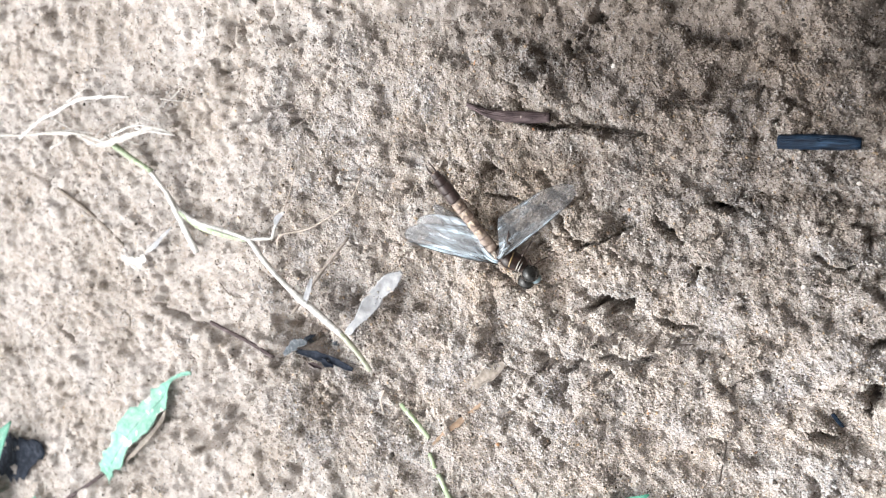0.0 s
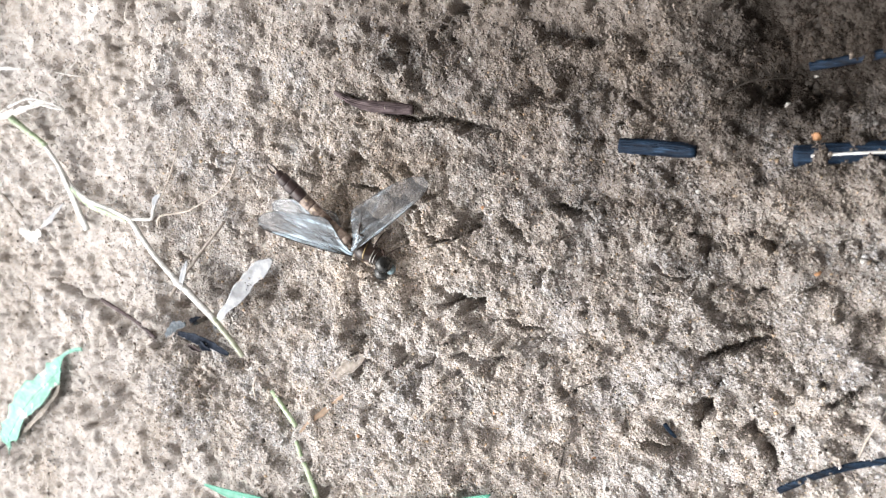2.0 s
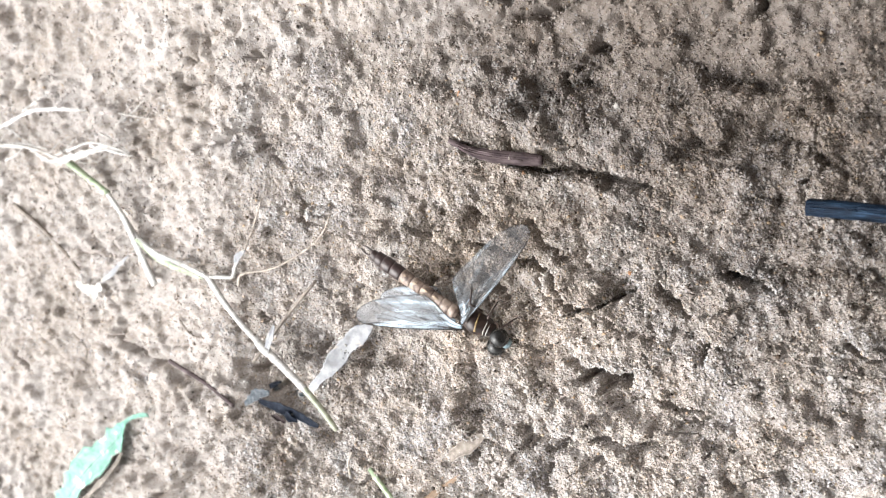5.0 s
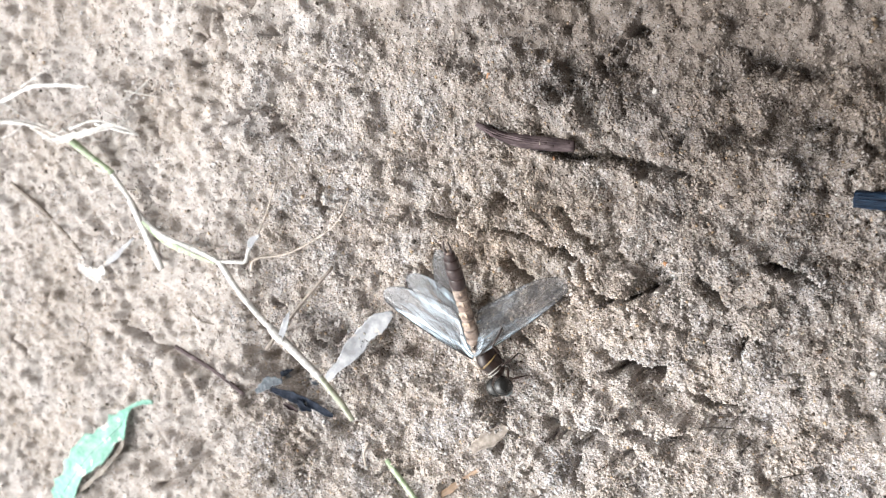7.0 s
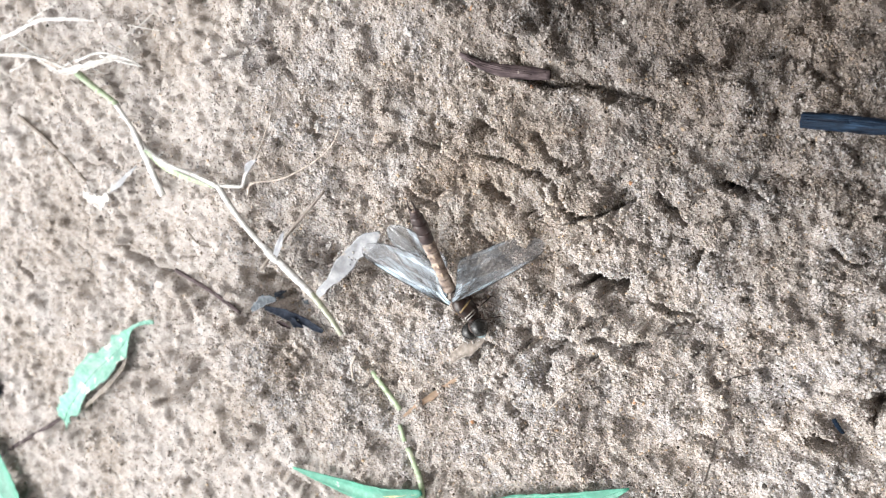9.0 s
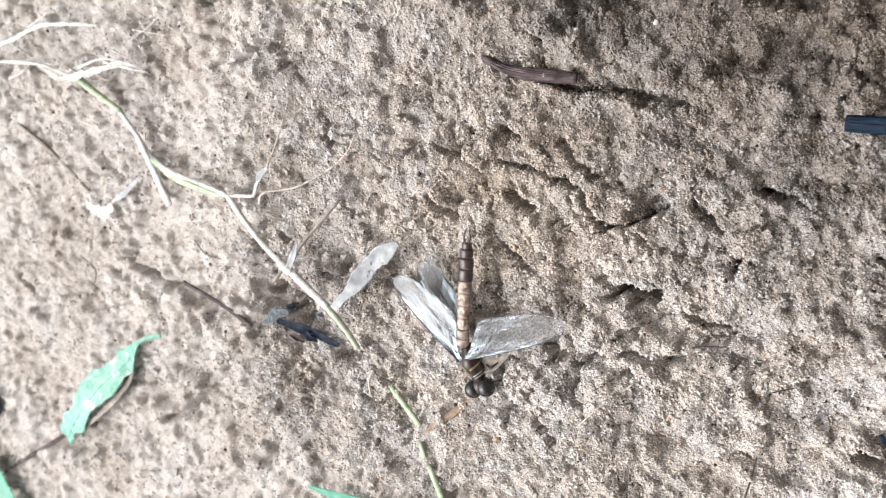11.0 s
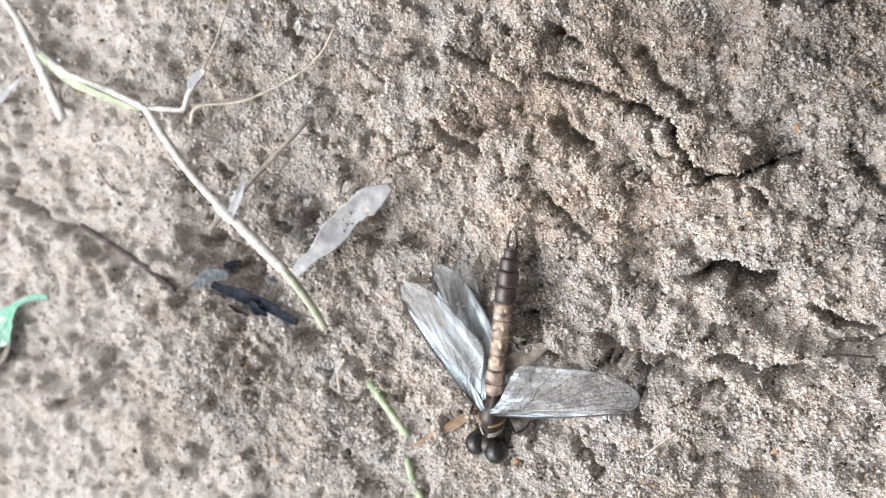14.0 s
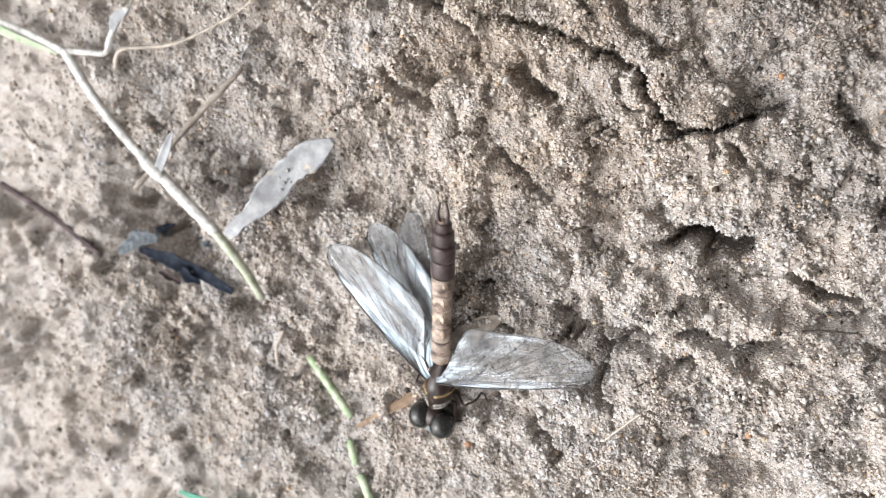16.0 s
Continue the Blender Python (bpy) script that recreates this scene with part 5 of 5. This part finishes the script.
def motions():
    body_rows = [
        (0, pose(-0.02402, 0.01310, 0.00700, 38.00, 9.29, -36.35)),
        (0.5, pose(-0.02394, 0.01288, 0.00700, 38.00, 9.45, -34.27)),
        (1, pose(-0.02422, 0.01312, 0.00700, 38.00, 9.17, -34.70)),
        (1.5, pose(-0.02533, 0.01318, 0.00700, 38.00, 8.60, -33.00)),
        (2, pose(-0.02552, 0.01300, 0.00700, 38.00, 8.58, -31.36)),
        (2.5, pose(-0.02647, 0.01309, 0.00700, 38.00, 8.24, -31.50)),
        (3, pose(-0.02790, 0.01285, 0.00700, 38.00, 8.17, -30.40)),
        (3.5, pose(-0.02840, 0.01290, 0.00700, 38.00, 7.80, -30.97)),
        (4, pose(-0.02859, 0.01199, 0.00700, 38.00, 7.92, -26.55)),
        (4.5, pose(-0.02846, 0.01171, 0.00700, 38.00, 8.08, -26.51)),
        (7, pose(-0.03075, 0.00126, 0.00700, 35.78, 8.44, -58.79)),
        (7.5, pose(-0.03234, -0.00588, 0.00700, 33.31, 9.54, -59.58)),
        (8, pose(-0.03126, -0.00510, 0.00700, 30.22, 8.76, -61.89)),
        (8.5, pose(-0.03155, -0.00802, 0.00700, 26.72, 11.18, -56.89)),
        (9, pose(-0.03138, -0.00723, 0.00700, 23.00, 8.91, -54.26)),
        (11.5, pose(-0.03405, -0.02235, 0.00700, 8.59, 9.85, -79.00)),
        (12, pose(-0.03147, -0.02530, 0.00700, 8.00, 8.50, -93.75)),
        (12.5, pose(-0.03204, -0.02925, 0.00700, 8.00, 10.80, -92.16)),
        (13, pose(-0.03114, -0.02974, 0.00700, 8.00, 11.19, -93.46)),
        (13.5, pose(-0.03080, -0.02920, 0.00700, 8.00, 10.89, -95.16)),
        (14, pose(-0.03047, -0.02935, 0.00700, 8.00, 10.74, -92.25)),
        (14.5, pose(-0.03094, -0.02868, 0.00700, 8.00, 10.63, -93.82)),
        (15, pose(-0.03087, -0.02862, 0.00700, 8.00, 10.73, -93.91)),
        (15.5, pose(-0.03111, -0.02846, 0.00700, 8.00, 10.10, -92.71)),
        (16, pose(-0.03091, -0.02774, 0.00700, 8.00, 9.35, -93.98)),
    ]
    abdomen_rows = [
        (0, pose(-0.00200, 0.00000, -0.00050, 31.91, 2.01, 156.45)),
        (0.5, pose(-0.00200, 0.00000, -0.00050, 32.32, 1.31, 157.35)),
        (1, pose(-0.00200, 0.00000, -0.00050, 34.68, -2.57, 161.72)),
        (1.5, pose(-0.00200, 0.00000, -0.00050, 34.04, -3.21, 158.52)),
        (2, pose(-0.00200, 0.00000, -0.00050, 33.86, -3.30, 157.87)),
        (2.5, pose(-0.00200, 0.00000, -0.00050, 36.06, -8.13, 160.65)),
        (3, pose(-0.00200, 0.00000, -0.00050, 37.04, 2.10, 174.73)),
        (3.5, pose(-0.00200, 0.00000, -0.00050, 37.90, 1.07, 179.88)),
        (4, pose(-0.00200, 0.00000, -0.00050, 38.31, 3.18, -175.03)),
        (4.5, pose(-0.00200, 0.00000, -0.00050, 38.41, 1.66, -174.46)),
        (7, pose(-0.00200, 0.00000, -0.00050, 26.78, -4.43, 144.57)),
        (7.5, pose(-0.00200, 0.00000, -0.00050, 27.28, -1.86, 154.63)),
        (8, pose(-0.00200, 0.00000, -0.00050, 29.54, -16.25, 159.89)),
        (8.5, pose(-0.00200, 0.00000, -0.00050, 28.36, -21.28, 166.54)),
        (9, pose(-0.00200, 0.00000, -0.00050, 17.01, -15.97, 146.92)),
        (11.5, pose(-0.00200, 0.00000, -0.00050, 6.03, 14.31, 167.00)),
        (12, pose(-0.00200, 0.00000, -0.00050, 7.78, 14.56, 178.85)),
        (12.5, pose(-0.00200, 0.00000, -0.00050, 8.25, 14.72, -178.03)),
        (13, pose(-0.00200, 0.00000, -0.00050, 9.07, 14.55, -173.64)),
        (13.5, pose(-0.00200, 0.00000, -0.00050, 9.39, 14.00, -171.62)),
        (14, pose(-0.00200, 0.00000, -0.00050, 8.96, 12.97, -173.97)),
        (14.5, pose(-0.00200, 0.00000, -0.00050, 8.74, -1.03, -176.09)),
        (15, pose(-0.00200, 0.00000, -0.00050, 8.60, -2.13, -177.08)),
        (15.5, pose(-0.00200, 0.00000, -0.00050, 7.91, -8.02, 177.92)),
        (16, pose(-0.00200, 0.00000, -0.00050, 8.61, -11.34, -178.93)),
    ]
    right_fore_rows = [
        (0, pose(0.00160, -0.00100, 0.00160, 40.96, -22.19, -167.45)),
        (0.5, pose(0.00160, -0.00100, 0.00160, 42.17, -23.77, -170.33)),
        (1, pose(0.00160, -0.00100, 0.00160, 43.40, -25.96, -174.20)),
        (1.5, pose(0.00160, -0.00100, 0.00160, 43.88, -26.50, -179.14)),
        (2, pose(0.00160, -0.00100, 0.00160, 44.12, -24.87, 178.48)),
        (2.5, pose(0.00160, -0.00100, 0.00160, 45.45, -30.79, 177.81)),
        (3, pose(0.00160, -0.00100, 0.00160, 46.74, -34.89, -176.55)),
        (3.5, pose(0.00160, -0.00100, 0.00160, 43.11, -30.45, -168.50)),
        (4, pose(0.00160, -0.00100, 0.00160, 42.02, -27.21, -164.66)),
        (4.5, pose(0.00160, -0.00100, 0.00160, 41.62, -27.39, -162.07)),
        (7, pose(0.00160, -0.00100, 0.00160, 40.24, -21.43, -155.88)),
        (7.5, pose(0.00160, -0.00100, 0.00160, 37.82, -24.61, -148.86)),
        (8, pose(0.00160, -0.00100, 0.00160, 33.91, -23.52, -147.82)),
        (8.5, pose(0.00160, -0.00100, 0.00160, 32.45, -22.93, -149.79)),
        (9, pose(0.00160, -0.00100, 0.00160, 28.47, -19.37, -156.01)),
        (11.5, pose(0.00160, -0.00100, 0.00160, 16.85, 0.54, -151.23)),
        (12, pose(0.00160, -0.00100, 0.00160, 16.23, -2.35, -141.00)),
        (12.5, pose(0.00160, -0.00100, 0.00160, 17.99, -3.13, -130.78)),
        (13, pose(0.00160, -0.00100, 0.00160, 17.83, -2.91, -130.62)),
        (13.5, pose(0.00160, -0.00100, 0.00160, 17.29, -3.59, -129.53)),
        (14, pose(0.00160, -0.00100, 0.00160, 17.31, -2.94, -132.40)),
        (14.5, pose(0.00160, -0.00100, 0.00160, 18.02, -5.32, -123.71)),
        (15, pose(0.00160, -0.00100, 0.00160, 18.13, -5.32, -123.71)),
        (15.5, pose(0.00160, -0.00100, 0.00160, 17.30, -5.36, -124.36)),
        (16, pose(0.00160, -0.00100, 0.00160, 16.85, -5.50, -124.72)),
    ]
    right_hind_rows = [
        (0, pose(-0.00060, -0.00100, 0.00130, 38.89, -4.09, -156.08)),
        (0.5, pose(-0.00060, -0.00100, 0.00130, 40.26, -3.30, -162.18)),
        (1, pose(-0.00060, -0.00100, 0.00130, 40.78, -0.94, -157.68)),
        (1.5, pose(-0.00060, -0.00100, 0.00130, 40.99, -8.65, -168.86)),
        (2, pose(-0.00060, -0.00100, 0.00130, 41.59, -7.14, -170.81)),
        (2.5, pose(-0.00060, -0.00100, 0.00130, 41.12, -3.74, -162.88)),
        (3, pose(-0.00060, -0.00100, 0.00130, 41.09, 1.34, -150.43)),
        (3.5, pose(-0.00060, -0.00100, 0.00130, 40.82, 1.78, -151.03)),
        (4, pose(-0.00060, -0.00100, 0.00130, 39.19, -2.02, -147.72)),
        (4.5, pose(-0.00060, -0.00100, 0.00130, 37.81, -4.76, -144.65)),
        (7, pose(-0.00060, -0.00100, 0.00130, 39.00, -2.10, -144.96)),
        (7.5, pose(-0.00060, -0.00100, 0.00130, 37.91, -5.73, -150.90)),
        (8, pose(-0.00060, -0.00100, 0.00130, 34.13, -9.08, -151.18)),
        (8.5, pose(-0.00060, -0.00100, 0.00130, 32.24, -5.31, -156.60)),
        (9, pose(-0.00060, -0.00100, 0.00130, 28.78, 5.08, -152.35)),
        (11.5, pose(-0.00060, -0.00100, 0.00130, 16.49, 17.36, -155.57)),
        (12, pose(-0.00060, -0.00100, 0.00130, 16.23, 13.32, -140.30)),
        (12.5, pose(-0.00060, -0.00100, 0.00130, 17.78, 14.34, -136.49)),
        (13, pose(-0.00060, -0.00100, 0.00130, 17.39, 14.28, -134.58)),
        (13.5, pose(-0.00060, -0.00100, 0.00130, 16.65, 13.71, -132.93)),
        (14, pose(-0.00060, -0.00100, 0.00130, 16.79, 13.99, -134.84)),
        (14.5, pose(-0.00060, -0.00100, 0.00130, 17.53, 12.44, -128.84)),
        (15, pose(-0.00060, -0.00100, 0.00130, 17.71, 12.41, -128.47)),
        (15.5, pose(-0.00060, -0.00100, 0.00130, 16.86, 12.55, -131.35)),
        (16, pose(-0.00060, -0.00100, 0.00130, 16.60, 10.72, -129.16)),
    ]
    left_fore_rows = [
        (0, pose(0.00140, 0.00100, 0.00160, -12.73, 46.33, 69.08)),
        (0.5, pose(0.00140, 0.00100, 0.00160, -13.23, 49.24, 67.22)),
        (1, pose(0.00140, 0.00100, 0.00160, -10.87, 50.49, 68.33)),
        (1.5, pose(0.00140, 0.00100, 0.00160, -11.49, 49.24, 64.29)),
        (2, pose(0.00140, 0.00100, 0.00160, -12.61, 48.78, 62.73)),
        (2.5, pose(0.00140, 0.00100, 0.00160, -10.51, 48.65, 62.90)),
        (3, pose(0.00140, 0.00100, 0.00160, -12.13, 50.01, 64.70)),
        (3.5, pose(0.00140, 0.00100, 0.00160, -10.38, 50.28, 66.27)),
        (4, pose(0.00140, 0.00100, 0.00160, -11.05, 50.92, 66.74)),
        (4.5, pose(0.00140, 0.00100, 0.00160, -8.02, 50.94, 73.05)),
        (7, pose(0.00140, 0.00100, 0.00160, 3.88, 52.13, 101.38)),
        (7.5, pose(0.00140, 0.00100, 0.00160, -6.03, 49.33, 91.57)),
        (8, pose(0.00140, 0.00100, 0.00160, -1.81, 34.84, 96.34)),
        (8.5, pose(0.00140, 0.00100, 0.00160, 1.37, 44.09, 102.35)),
        (9, pose(0.00140, 0.00100, 0.00160, -5.00, 38.76, 86.40)),
        (11.5, pose(0.00140, 0.00100, 0.00160, -12.67, 11.65, 91.70)),
        (12, pose(0.00140, 0.00100, 0.00160, -11.93, 12.56, 101.27)),
        (12.5, pose(0.00140, 0.00100, 0.00160, -12.66, 13.30, 104.88)),
        (13, pose(0.00140, 0.00100, 0.00160, -13.76, 13.89, 107.33)),
        (13.5, pose(0.00140, 0.00100, 0.00160, -13.76, 9.62, 111.76)),
        (14, pose(0.00140, 0.00100, 0.00160, -13.75, 6.34, 110.94)),
        (14.5, pose(0.00140, 0.00100, 0.00160, -13.81, 4.37, 113.74)),
        (15, pose(0.00140, 0.00100, 0.00160, -13.83, 4.90, 113.15)),
        (15.5, pose(0.00140, 0.00100, 0.00160, -12.98, 3.31, 111.12)),
        (16, pose(0.00140, 0.00100, 0.00160, -12.17, 0.71, 113.19)),
    ]
    left_hind_rows = [
        (0, pose(-0.00150, 0.00020, -0.00240, 21.93, 7.01, -164.10)),
        (0.5, pose(-0.00150, 0.00020, -0.00240, 19.91, 6.36, -163.04)),
        (1, pose(-0.00150, 0.00020, -0.00240, 16.26, 2.18, -158.42)),
        (1.5, pose(-0.00150, 0.00020, -0.00240, 16.48, 3.05, -160.44)),
        (2, pose(-0.00150, 0.00020, -0.00240, 15.88, 3.33, -160.81)),
        (2.5, pose(-0.00150, 0.00020, -0.00240, 12.52, -0.59, -156.55)),
        (3, pose(-0.00150, 0.00020, -0.00240, 10.08, -2.82, -153.86)),
        (3.5, pose(-0.00150, 0.00020, -0.00240, 7.75, -5.84, -150.56)),
        (4, pose(-0.00150, 0.00020, -0.00240, 5.08, -7.26, -148.49)),
        (4.5, pose(-0.00150, 0.00020, -0.00240, 4.48, -7.96, -147.31)),
        (7, pose(-0.00150, 0.00020, -0.00240, 40.86, 10.84, -170.44)),
        (7.5, pose(-0.00150, 0.00020, -0.00240, 23.07, -4.84, -155.19)),
        (8, pose(-0.00150, 0.00020, -0.00240, 23.13, -15.90, -161.38)),
        (8.5, pose(-0.00150, 0.00020, -0.00240, 11.17, 1.01, -146.78)),
        (9, pose(-0.00150, 0.00020, -0.00240, 13.89, -2.77, -161.41)),
        (11.5, pose(-0.00150, 0.00020, -0.00240, 24.87, 13.11, -171.79)),
        (12, pose(-0.00150, 0.00020, -0.00240, 24.70, 9.08, -155.72)),
        (12.5, pose(-0.00150, 0.00020, -0.00240, 25.21, 11.72, -156.09)),
        (13, pose(-0.00150, 0.00020, -0.00240, 24.28, 11.30, -152.57)),
        (13.5, pose(-0.00150, 0.00020, -0.00240, 25.26, 11.16, -152.45)),
        (14, pose(-0.00150, 0.00020, -0.00240, 23.62, 11.17, -153.24)),
        (14.5, pose(-0.00150, 0.00020, -0.00240, 25.39, 11.41, -154.49)),
        (15, pose(-0.00150, 0.00020, -0.00240, 26.32, -3.51, -164.78)),
        (15.5, pose(-0.00150, 0.00020, -0.00240, 24.86, 11.00, -155.45)),
        (16, pose(-0.00150, 0.00020, -0.00240, 23.46, 9.70, -152.36)),
    ]
    walk(DRAGONFLY, body_rows)
    walk(ABDOMEN, abdomen_rows)
    walk(RIGHT_FORE, right_fore_rows)
    walk(RIGHT_HIND, right_hind_rows)
    walk(LEFT_FORE, left_fore_rows)
    walk(LEFT_HIND, left_hind_rows)


motions()
